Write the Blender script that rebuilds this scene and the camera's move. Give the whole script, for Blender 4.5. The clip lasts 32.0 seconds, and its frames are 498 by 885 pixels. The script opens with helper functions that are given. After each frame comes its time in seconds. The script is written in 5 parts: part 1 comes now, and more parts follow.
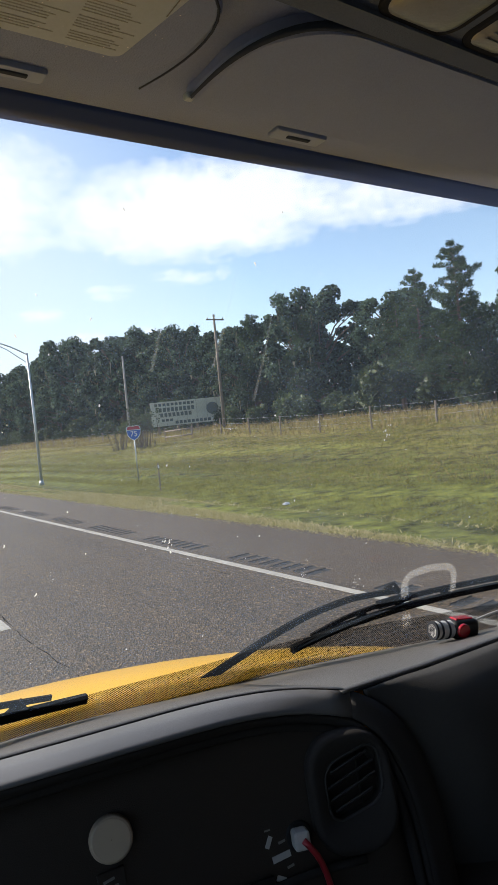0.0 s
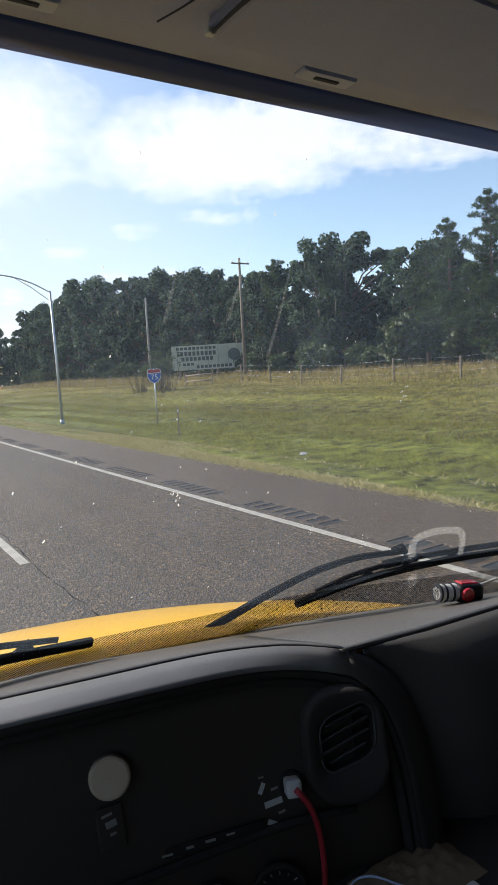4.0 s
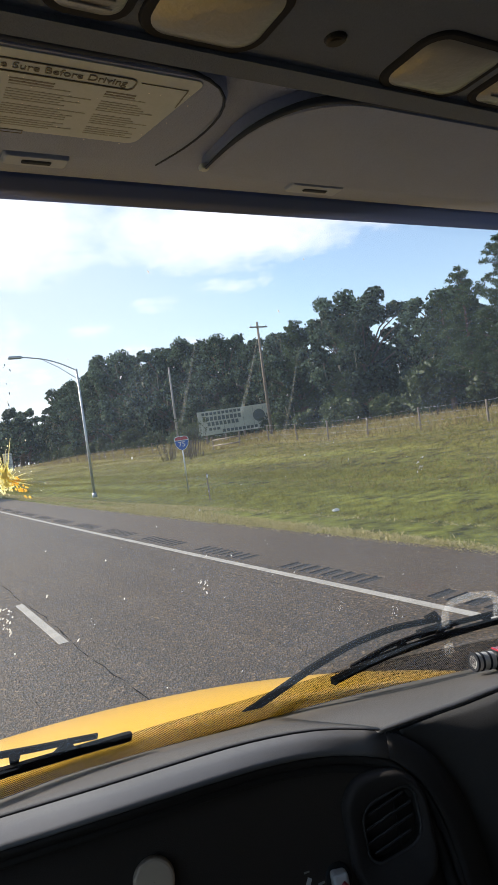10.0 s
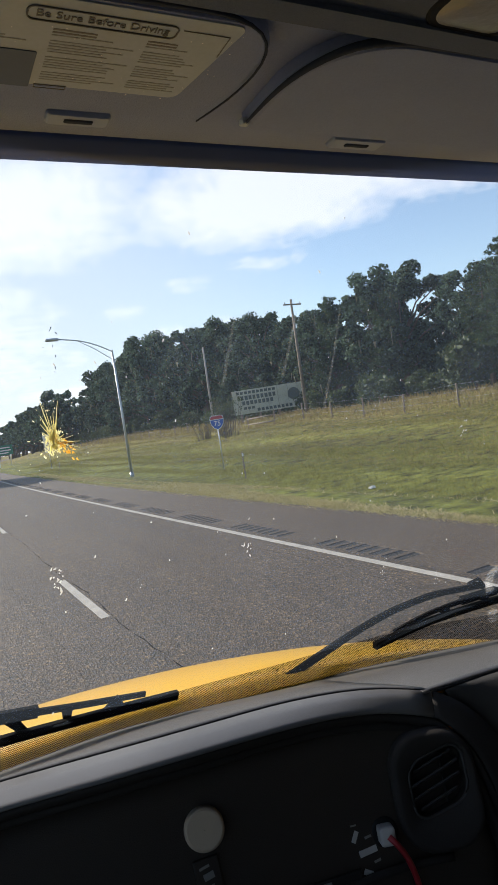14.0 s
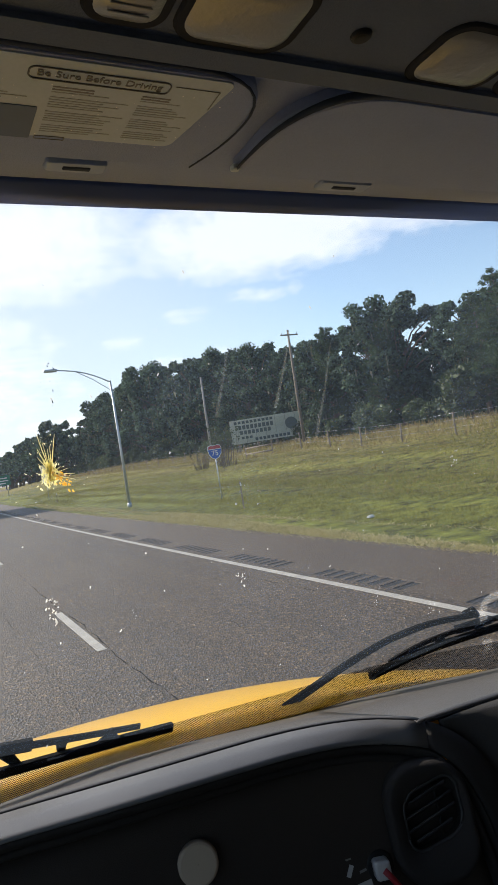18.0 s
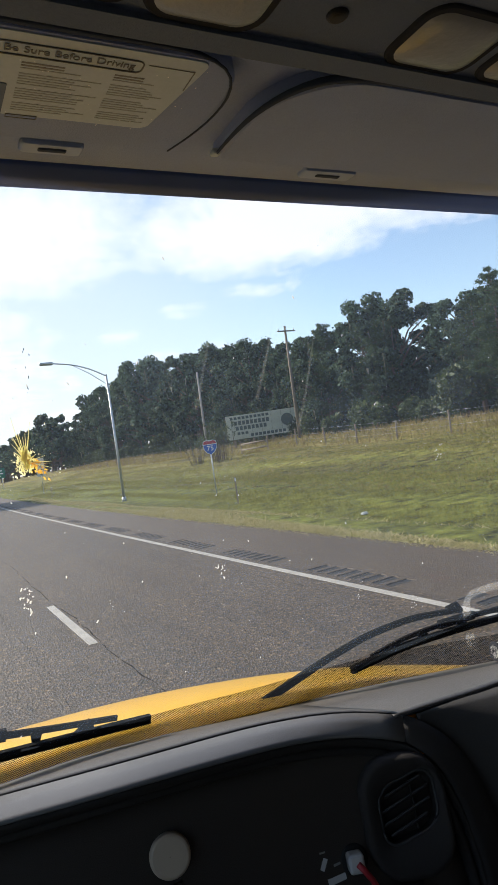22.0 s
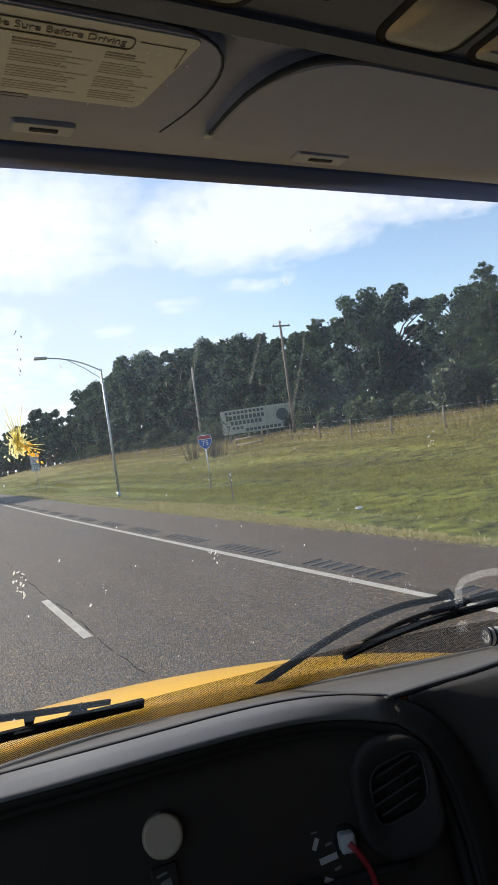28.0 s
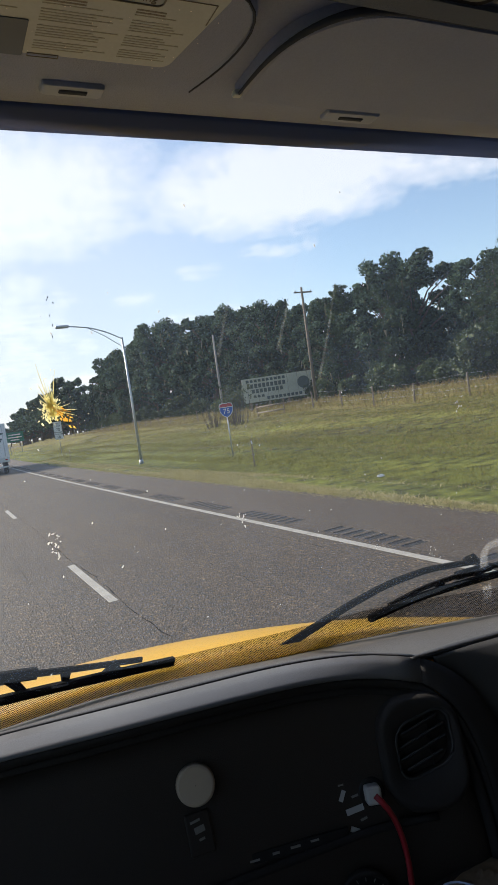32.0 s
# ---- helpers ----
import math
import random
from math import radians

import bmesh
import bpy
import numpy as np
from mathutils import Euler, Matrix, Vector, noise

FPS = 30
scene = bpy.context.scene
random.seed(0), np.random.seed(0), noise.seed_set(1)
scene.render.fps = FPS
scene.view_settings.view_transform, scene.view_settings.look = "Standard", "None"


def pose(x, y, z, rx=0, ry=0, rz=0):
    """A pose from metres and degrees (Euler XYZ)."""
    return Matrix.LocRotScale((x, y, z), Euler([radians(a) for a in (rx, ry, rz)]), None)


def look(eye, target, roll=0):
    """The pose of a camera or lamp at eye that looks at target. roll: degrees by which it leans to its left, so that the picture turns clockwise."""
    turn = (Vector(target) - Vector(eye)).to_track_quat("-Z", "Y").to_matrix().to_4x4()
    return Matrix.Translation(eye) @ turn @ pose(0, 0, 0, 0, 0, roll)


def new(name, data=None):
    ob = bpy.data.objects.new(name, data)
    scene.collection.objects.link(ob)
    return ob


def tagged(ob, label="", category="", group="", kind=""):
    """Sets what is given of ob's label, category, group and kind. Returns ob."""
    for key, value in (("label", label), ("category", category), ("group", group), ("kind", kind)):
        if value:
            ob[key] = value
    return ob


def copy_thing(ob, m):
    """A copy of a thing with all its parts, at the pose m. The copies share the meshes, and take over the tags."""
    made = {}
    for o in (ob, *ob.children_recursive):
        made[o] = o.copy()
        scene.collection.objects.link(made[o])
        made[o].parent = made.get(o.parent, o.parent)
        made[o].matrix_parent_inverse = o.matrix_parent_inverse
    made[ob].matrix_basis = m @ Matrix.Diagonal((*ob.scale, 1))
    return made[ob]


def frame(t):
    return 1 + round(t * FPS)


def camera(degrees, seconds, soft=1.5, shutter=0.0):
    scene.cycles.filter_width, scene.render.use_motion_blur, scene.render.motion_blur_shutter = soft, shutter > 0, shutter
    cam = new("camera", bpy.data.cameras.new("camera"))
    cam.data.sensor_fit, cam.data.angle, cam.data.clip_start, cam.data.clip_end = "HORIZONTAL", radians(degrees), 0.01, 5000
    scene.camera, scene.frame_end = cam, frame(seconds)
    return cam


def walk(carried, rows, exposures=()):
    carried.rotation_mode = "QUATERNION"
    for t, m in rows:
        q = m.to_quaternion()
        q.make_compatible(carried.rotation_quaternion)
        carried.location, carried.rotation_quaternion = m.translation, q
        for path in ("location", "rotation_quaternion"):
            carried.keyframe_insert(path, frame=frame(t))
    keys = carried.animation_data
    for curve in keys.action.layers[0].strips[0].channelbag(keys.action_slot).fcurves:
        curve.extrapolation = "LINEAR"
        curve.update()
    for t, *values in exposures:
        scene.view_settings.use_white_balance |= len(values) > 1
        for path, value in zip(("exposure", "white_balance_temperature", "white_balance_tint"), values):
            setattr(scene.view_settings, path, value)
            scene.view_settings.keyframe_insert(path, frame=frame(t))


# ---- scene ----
# Seconds, eye (x, y, z), yaw, pitch, roll. The truck points along +y, z = 0 is the road.
PATH = [
    (0, -0.0025, 0.0430, 2.2575, -34.90, -1.77, 6.04),
    (0.5, 0.0052, 0.0421, 2.2640, -35.05, -2.48, 6.34),
    (1, -0.0125, 0.0513, 2.2581, -34.56, -2.81, 5.77),
    (1.5, -0.0184, 0.0493, 2.2670, -33.84, -2.02, 6.06),
    (2, -0.0157, 0.0503, 2.2587, -33.11, -2.77, 6.16),
    (2.5, -0.0519, 0.0541, 2.2659, -33.14, -1.45, 4.13),
    (4.6, 0.0327, 0.0308, 2.2743, -32.59, -7.93, 4.95),
    (5, 0.0185, 0.0217, 2.2967, -32.22, -5.31, 7.52),
    (5.5, 0.0186, 0.0227, 2.2963, -31.73, -5.46, 8.05),
    (6, 0.0119, 0.0183, 2.2855, -30.98, -3.37, 7.50),
    (6.5, -0.0000, 0.0175, 2.2982, -30.05, -2.95, 8.75),
    (7, -0.0244, 0.0169, 2.3113, -28.67, -1.87, 8.43),
    (7.5, -0.0070, 0.0144, 2.3082, -29.48, -2.27, 8.65),
    (8, 0.0244, 0.0149, 2.3120, -32.85, -1.95, 7.85),
    (8.5, 0.0195, -0.0001, 2.3161, -33.49, -0.78, 7.50),
    (9, 0.0302, -0.0204, 2.3278, -32.07, 1.24, 9.08),
    (9.5, 0.0149, -0.0190, 2.3232, -31.16, 1.70, 8.91),
    (10, 0.0161, 0.0039, 2.3139, -30.61, -0.71, 8.11),
    (10.5, 0.0040, 0.0131, 2.3149, -30.10, -2.25, 7.96),
    (11, 0.0128, 0.0117, 2.3055, -29.44, -2.09, 8.75),
    (11.5, -0.0251, 0.0258, 2.2929, -29.11, -1.95, 7.13),
    (12, -0.0346, 0.0135, 2.2850, -27.77, 0.39, 7.72),
    (12.5, -0.0306, 0.0285, 2.2726, -26.61, -1.26, 8.30),
    (13, -0.0195, 0.0182, 2.2989, -26.37, -2.80, 8.31),
    (13.5, -0.0037, 0.0132, 2.2892, -27.28, -2.63, 9.05),
    (15.5, 0.0065, -0.0063, 2.2957, -27.65, 0.02, 8.10),
    (16, -0.0015, -0.0103, 2.2848, -28.23, 0.65, 9.21),
    (16.5, 0.0003, -0.0109, 2.2897, -27.50, 0.39, 8.76),
    (17, -0.0106, -0.0126, 2.2856, -27.58, 1.25, 8.43),
    (17.5, -0.0157, -0.0071, 2.2810, -27.27, 0.87, 8.12),
    (18, 0.0002, -0.0112, 2.2924, -27.65, 0.49, 9.10),
    (18.5, 0.0078, -0.0190, 2.2873, -26.96, 0.61, 9.75),
    (19, 0.0140, -0.0167, 2.2914, -27.76, 1.32, 10.22),
    (19.5, 0.0168, -0.0115, 2.2961, -27.76, -0.07, 9.65),
    (20, 0.0051, -0.0155, 2.2775, -28.22, 1.25, 8.03),
    (20.5, -0.0079, -0.0062, 2.3003, -27.36, 1.00, 6.96),
    (21, 0.0143, -0.0169, 2.2875, -28.42, 0.71, 8.77),
    (21.5, 0.0104, -0.0054, 2.2802, -28.45, 0.07, 7.78),
    (22, 0.0248, -0.0129, 2.2806, -28.03, 0.06, 8.42),
    (22.5, 0.0238, -0.0155, 2.2802, -28.38, -0.04, 9.60),
    (23, 0.0313, -0.0224, 2.2830, -28.41, -0.12, 9.42),
    (23.5, 0.0321, -0.0313, 2.2854, -28.30, 1.15, 10.66),
    (24, 0.0426, -0.0242, 2.2831, -28.40, -0.25, 10.58),
    (24.5, 0.0428, -0.0219, 2.2834, -28.75, -0.84, 11.07),
    (25, 0.0262, -0.0357, 2.2972, -28.82, 2.12, 9.80),
    (25.5, 0.0274, -0.0330, 2.2968, -28.59, 2.13, 10.64),
    (27.5, 0.0350, -0.0280, 2.2754, -27.99, 0.58, 9.68),
    (28, 0.0246, -0.0155, 2.2637, -28.48, -0.44, 8.37),
    (28.5, 0.0121, -0.0054, 2.2913, -27.89, -0.90, 8.27),
    (29, -0.0004, -0.0050, 2.2668, -28.12, -1.41, 6.45),
    (29.5, 0.0014, -0.0174, 2.2961, -27.55, -1.11, 7.02),
    (30, -0.0026, -0.0172, 2.2683, -26.82, -1.04, 6.97),
    (30.5, 0.0002, -0.0114, 2.2795, -26.65, -1.97, 7.22),
    (31, -0.0196, 0.0141, 2.2523, -27.15, -4.68, 6.49),
    (31.5, -0.0056, -0.0114, 2.2720, -25.90, -2.79, 8.31),
    (32, 0.0105, -0.0170, 2.2608, -26.57, -3.03, 8.48),
]
cam = camera(42.68, 32.0, soft=1.5)
walk(cam, [(t, pose(x, y, z, 90 + pitch, roll, yaw)) for t, x, y, z, yaw, pitch, roll in PATH],
     [(t, e, 6550, 10) for t, e in ((0.0, 0.98), (1.0, 1.14), (2.0, 1.03), (5.0, 0.95), (8.0, 0.97), (10.0, 0.98), (12.5, 0.78), (16.0, 0.87), (18.0, 0.86), (21.0, 0.92), (25.0, 0.98), (28.0, 0.88), (30.0, 0.87), (31.0, 1.00), (32.0, 0.77))])

# ---- world, sun, exposure ----
SUN_AZ, SUN_EL = 36.0, 32.0          # degrees to the left of the road's direction, above the horizon


class Nodes:
    """A short way to write node trees."""

    def __init__(self, tree):
        self.tree = tree
        tree.nodes.clear()

    def put(self, socket, value):
        if isinstance(value, bpy.types.NodeSocket):
            self.tree.links.new(value, socket)
        elif isinstance(value, (tuple, list)) and len(value) == 3 and socket.type == "RGBA":
            socket.default_value = (*value, 1)
        else:
            socket.default_value = value

    def math(self, operation, a, b=0.0, c=0.0):
        n = self.tree.nodes.new("ShaderNodeMath")
        n.operation = operation
        for i, v in enumerate((a, b, c)):
            self.put(n.inputs[i], v)
        return n.outputs[0]

    def mix(self, factor, a, b):
        n = self.tree.nodes.new("ShaderNodeMix")
        n.data_type = "RGBA"
        self.put(n.inputs[0], factor)
        self.put(n.inputs[6], a)
        self.put(n.inputs[7], b)
        return n.outputs[2]

    def ramp(self, factor, *stops):
        n = self.tree.nodes.new("ShaderNodeValToRGB")
        while len(n.color_ramp.elements) < len(stops):
            n.color_ramp.elements.new(0.5)
        for e, (at, value) in zip(n.color_ramp.elements, stops):
            e.position = at
            e.color = (*value, 1) if isinstance(value, tuple) else (value, value, value, 1)
        self.put(n.inputs[0], factor)
        return n.outputs[0]

    def noise(self, scale, detail=4.0, vector=None, rough=0.55):
        n = self.tree.nodes.new("ShaderNodeTexNoise")
        n.inputs["Scale"].default_value, n.inputs["Detail"].default_value, n.inputs["Roughness"].default_value = scale, detail, rough
        if vector is not None:
            self.put(n.inputs["Vector"], vector)
        return n.outputs[0]

    def node(self, kind):
        return self.tree.nodes.new("ShaderNode" + kind)


world = bpy.data.worlds.new("sky")
scene.world = world
world.use_nodes = True
k = Nodes(world.node_tree)
sky = k.node("TexSky")
sky.sky_type, sky.sun_disc = "NISHITA", False
sky.sun_elevation, sky.sun_rotation = radians(SUN_EL), radians(-SUN_AZ)
sky.air_density, sky.dust_density, sky.ozone_density = 1.0, 0.8, 1.2
way = k.node("TexCoord").outputs["Generated"]
sep = k.node("SeparateXYZ")
k.put(sep.inputs[0], way)
# flat cloud layer: the way's point on a plane overhead
up = k.math("MAXIMUM", sep.outputs[2], 0.03)
comb = k.node("CombineXYZ")
k.put(comb.inputs[0], k.math("DIVIDE", sep.outputs[0], up))
k.put(comb.inputs[1], k.math("DIVIDE", sep.outputs[1], up))
az = k.math("ARCTAN2", sep.outputs[0], sep.outputs[1])
el = k.math("ARCSINE", sep.outputs[2])


def puff(a, e, wa, we, power=1.0):
    """A soft oval patch of cloud, degrees right of the road and above the horizon."""
    da = k.math("DIVIDE", k.math("SUBTRACT", az, radians(a)), radians(wa))
    de = k.math("DIVIDE", k.math("SUBTRACT", el, radians(e)), radians(we))
    r = k.math("ADD", k.math("MULTIPLY", da, da), k.math("MULTIPLY", de, de))
    return k.math("MULTIPLY", k.math("MAXIMUM", k.math("SUBTRACT", 1.0, r), 0.0), power)


cover = None
for p in ((8, 20.0, 17, 6.5, 1.5), (33, 18.6, 17, 4.8, 1.6), (50, 17.6, 18, 2.7, 1.1), (6, 10, 9, 7, 0.7), (24, 12.4, 2.76, 0.99, 0.55), (30.5, 13.2, 3.68, 1.1, 0.55), (34, 13.3, 1.035, 0.88, 0.55),
          (22, 8.6, 2.3, 0.99, 0.55), (27, 8.8, 2.53, 0.88, 0.55), (13, 7.5, 1.61, 1.21, 0.55), (40, 8.0, 2.2, 0.5, 0.6), (15, 4.6, 12, 0.8, 0.75), (18, 10.8, 2.5, 0.8, 0.7)):
    one = puff(*p)
    cover = one if cover is None else k.math("MAXIMUM", cover, one)
wisp = k.noise(3.4, 9.0, comb.outputs[0], 0.62)
puffy = k.noise(34.0, 8.0, way, 0.62)
body_n = k.math("ADD", k.math("MULTIPLY", wisp, 0.5), k.math("MULTIPLY", puffy, 0.5))
dense = k.math("ADD", k.math("MULTIPLY", cover, 0.75), k.math("MULTIPLY", k.math("SUBTRACT", body_n, 0.5), 2.1))
cloud = k.ramp(dense, (0.16, 0.0), (0.95, 1.0))
cloud = k.math("MULTIPLY", cloud, k.ramp(cover, (0.0, 0.0), (0.25, 1.0)))
white = k.mix(0.7, sky.outputs[0], (6.3, 6.3, 6.5))
veil = k.mix(k.math("MULTIPLY", puff(-6, 8, 43, 28), 0.85), sky.outputs[0], (3.75, 4.25, 5.0))
seen = k.mix(k.math("MULTIPLY", cloud, 0.9), veil, white)
bg = k.node("Background")
k.put(bg.inputs[0], seen)
bg.inputs[1].default_value = 0.11
out = k.node("OutputWorld")
k.put(out.inputs[0], bg.outputs[0])

lamp = bpy.data.lights.new("sun", "SUN")
lamp.energy, lamp.angle, lamp.color = 4.0, radians(0.53), (1.0, 0.93, 0.82)
sun = new("sun", lamp)
az_s, el_s = radians(SUN_AZ), radians(SUN_EL)
sun.matrix_basis = look((-60 * math.sin(az_s), 60 * math.cos(az_s), 60 * math.tan(el_s)), (0, 0, 0))


# ---- materials ----
def material(name, colour, rough=0.6, metal=0.0, grain=0.0, grain_scale=60.0, patch=0.0, patch_scale=3.0, bump=0.0, bump_scale=200.0, spec=0.5, per_object=0.0, per_island=0.0, leafy=0.0, coat=0.0):
    """A painted, moulded or grown surface with variation at two scales, in metres."""
    m = bpy.data.materials.new(name)
    m.use_nodes = True
    k = Nodes(m.node_tree)
    p = k.node("BsdfPrincipled")
    place = k.node("TexCoord").outputs["Object"]
    value = None
    for amount, scale, detail in ((grain, grain_scale, 3.0), (patch, patch_scale, 5.0)):
        if amount:
            n = k.math("MULTIPLY_ADD", k.math("SUBTRACT", k.noise(scale, detail, place), 0.5), 2.4 * amount, 1.0)
            value = n if value is None else k.math("MULTIPLY", value, n)
    if per_object:
        r = k.math("MULTIPLY_ADD", k.math("SUBTRACT", k.node("ObjectInfo").outputs["Random"], 0.5), 2 * per_object, 1.0)
        value = r if value is None else k.math("MULTIPLY", value, r)
    if per_island:
        r = k.math("MULTIPLY_ADD", k.math("SUBTRACT", k.node("NewGeometry").outputs["Random Per Island"], 0.5), 2 * per_island, 1.0)
        value = r if value is None else k.math("MULTIPLY", value, r)
    shade = colour
    if value is not None:
        vm = k.node("VectorMath")
        vm.operation = "SCALE"
        vm.inputs[0].default_value = colour
        k.put(vm.inputs[3], value)
        shade = vm.outputs[0]
        k.put(p.inputs["Base Color"], shade)
    else:
        p.inputs["Base Color"].default_value = (*colour, 1)
    p.inputs["Roughness"].default_value, p.inputs["Metallic"].default_value = rough, metal
    p.inputs["Specular IOR Level"].default_value = spec
    p.inputs["Coat Weight"].default_value = coat
    if bump:
        b = k.node("Bump")
        b.inputs["Strength"].default_value, b.inputs["Distance"].default_value = bump, 0.002
        k.put(b.inputs["Height"], k.noise(bump_scale, 3.0, place))
        k.put(p.inputs["Normal"], b.outputs[0])
    o = k.node("OutputMaterial")
    if leafy:
        t = k.node("BsdfTranslucent")
        k.put(t.inputs[0], shade if value is not None else (*colour, 1))
        x = k.node("MixShader")
        x.inputs[0].default_value = leafy
        k.put(x.inputs[1], p.outputs[0])
        k.put(x.inputs[2], t.outputs[0])
        k.put(o.inputs[0], x.outputs[0])
    else:
        k.put(o.inputs[0], p.outputs[0])
    return m


M_HOOD = material("yellow_enamel", (0.82, 0.455, 0.027), 0.28, patch=0.06, patch_scale=4, coat=0.4)
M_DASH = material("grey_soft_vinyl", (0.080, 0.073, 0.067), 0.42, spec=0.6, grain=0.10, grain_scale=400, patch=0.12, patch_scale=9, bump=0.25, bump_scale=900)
M_DASH_DARK = material("charcoal_plastic_and_shade", (0.0225, 0.0195, 0.0178), 0.75, spec=0.25, grain=0.1, grain_scale=300, patch=0.15, patch_scale=8, bump=0.4, bump_scale=900)
M_PASS_SHADED = material("shaded_grey_vinyl", (0.036, 0.034, 0.032), 0.7, spec=0.3, grain=0.1, grain_scale=300, patch=0.15, patch_scale=8, bump=0.4, bump_scale=900)
M_BLACK = material("black_plastic", (0.007, 0.007, 0.0075), 0.5, spec=0.3, patch=0.2, patch_scale=12)
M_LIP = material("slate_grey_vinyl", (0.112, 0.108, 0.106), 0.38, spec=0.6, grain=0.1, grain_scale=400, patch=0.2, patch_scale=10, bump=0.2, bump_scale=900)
M_FACE = material("dark_panel_plastic", (0.022, 0.0145, 0.0095), 0.6, grain=0.1, grain_scale=300, patch=0.15, patch_scale=8, bump=0.3, bump_scale=700)
M_RUBBER = material("black_rubber", (0.008, 0.008, 0.008), 0.6, spec=0.3, grain=0.2, grain_scale=80, patch=0.2, patch_scale=10)
M_WIPER = material("dull_black_wiper", (0.003, 0.003, 0.003), 0.9, spec=0.1, patch=0.2, patch_scale=10)
M_LINER = material("grey_headliner", (0.240, 0.296, 0.475), 0.9, grain=0.10, grain_scale=350, patch=0.08, patch_scale=5, bump=0.5, bump_scale=600)
M_VISOR = material("grey_visor_vinyl", (0.245, 0.300, 0.475), 0.8, grain=0.08, grain_scale=300, patch=0.10, patch_scale=6, bump=0.4, bump_scale=500)
M_TRIM = material("slate_blue_trim", (0.040, 0.080, 0.25), 0.6, patch=0.1, patch_scale=6)
M_WALL = material("cab_lining", (0.05, 0.05, 0.055), 0.8, patch=0.15, patch_scale=3)
M_LEAF = material("oak_leaves", (0.052, 0.078, 0.050), 0.6, per_island=0.75, per_object=0.25, leafy=0.40, spec=0.15)
M_NEEDLE = material("pine_needles", (0.058, 0.088, 0.042), 0.65, per_island=0.65, per_object=0.2, leafy=0.28, spec=0.15)
M_BUSH = material("shrub_leaves", (0.050, 0.070, 0.027), 0.6, per_island=0.5, per_object=0.3, leafy=0.35)
M_MOSS = material("grey_hanging_moss", (0.150, 0.150, 0.105), 0.9, per_island=0.4, leafy=0.4, spec=0.1)
M_BARK = material("bark", (0.10, 0.075, 0.055), 0.9, grain=0.35, grain_scale=14, patch=0.3, patch_scale=2, bump=1.0, bump_scale=20)
M_PAINT = material("white_road_paint", (0.30, 0.285, 0.25), 0.8, grain=0.3, grain_scale=40, patch=0.35, patch_scale=2.5)


def asphalt(name, base, streak, grain=1.0):
    m = bpy.data.materials.new(name)
    m.use_nodes = True
    k = Nodes(m.node_tree)
    place = k.node("TexCoord").outputs["Object"]
    p = k.node("BsdfPrincipled")
    stones = k.node("TexVoronoi")
    stones.inputs["Scale"].default_value = 34.0
    k.put(stones.inputs["Vector"], place)
    stretch = k.node("Mapping")
    stretch.inputs["Scale"].default_value = (1.6, 0.05, 1.0)
    k.put(stretch.inputs["Vector"], place)
    lanes = k.noise(1.0, 4.0, stretch.outputs[0])
    v = k.math("MULTIPLY", k.math("MULTIPLY_ADD", k.math("SUBTRACT", k.ramp(stones.outputs["Color"], (0.0, 0.15), (0.55, 0.80), (0.82, 1.5), (1.0, 3.6)), 1.0), grain, 1.0), k.math("MULTIPLY_ADD", k.math("SUBTRACT", lanes, 0.5), streak, 1.0))
    v = k.math("MULTIPLY", v, k.math("MULTIPLY_ADD", k.math("SUBTRACT", k.noise(0.35, 5.0, place), 0.5), 0.6, 1.0))
    clump = k.ramp(k.noise(11.0, 3.0, place, 0.7), (0.36, 0.55), (0.50, 0.95), (0.62, 1.1), (0.72, 1.9))
    v = k.math("MULTIPLY", v, k.math("MULTIPLY_ADD", k.math("SUBTRACT", clump, 1.0), streak * 0.75, 1.0))
    vm = k.node("VectorMath")
    vm.operation = "SCALE"
    vm.inputs[0].default_value = base
    k.put(vm.inputs[3], v)
    k.put(p.inputs["Base Color"], vm.outputs[0])
    k.put(p.inputs["Roughness"], k.math("MULTIPLY_ADD", stones.outputs["Distance"], 0.25, 0.54))
    p.inputs["Specular IOR Level"].default_value = 0.45
    b = k.node("Bump")
    b.inputs["Strength"].default_value, b.inputs["Distance"].default_value = 1.0, 0.010
    k.put(b.inputs["Height"], k.math("ADD", stones.outputs["Distance"], k.noise(90.0, 2.0, place)))
    k.put(p.inputs["Normal"], b.outputs[0])
    o = k.node("OutputMaterial")
    k.put(o.inputs[0], p.outputs[0])
    return m


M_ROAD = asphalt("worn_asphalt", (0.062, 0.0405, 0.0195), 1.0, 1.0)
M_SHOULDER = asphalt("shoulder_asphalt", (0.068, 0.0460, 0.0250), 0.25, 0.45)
# groove asphalt darkened: the shade in the milled hollows is put into colour
M_GROOVE = asphalt("shaded_groove_asphalt", (0.011, 0.0095, 0.008), 0.2)


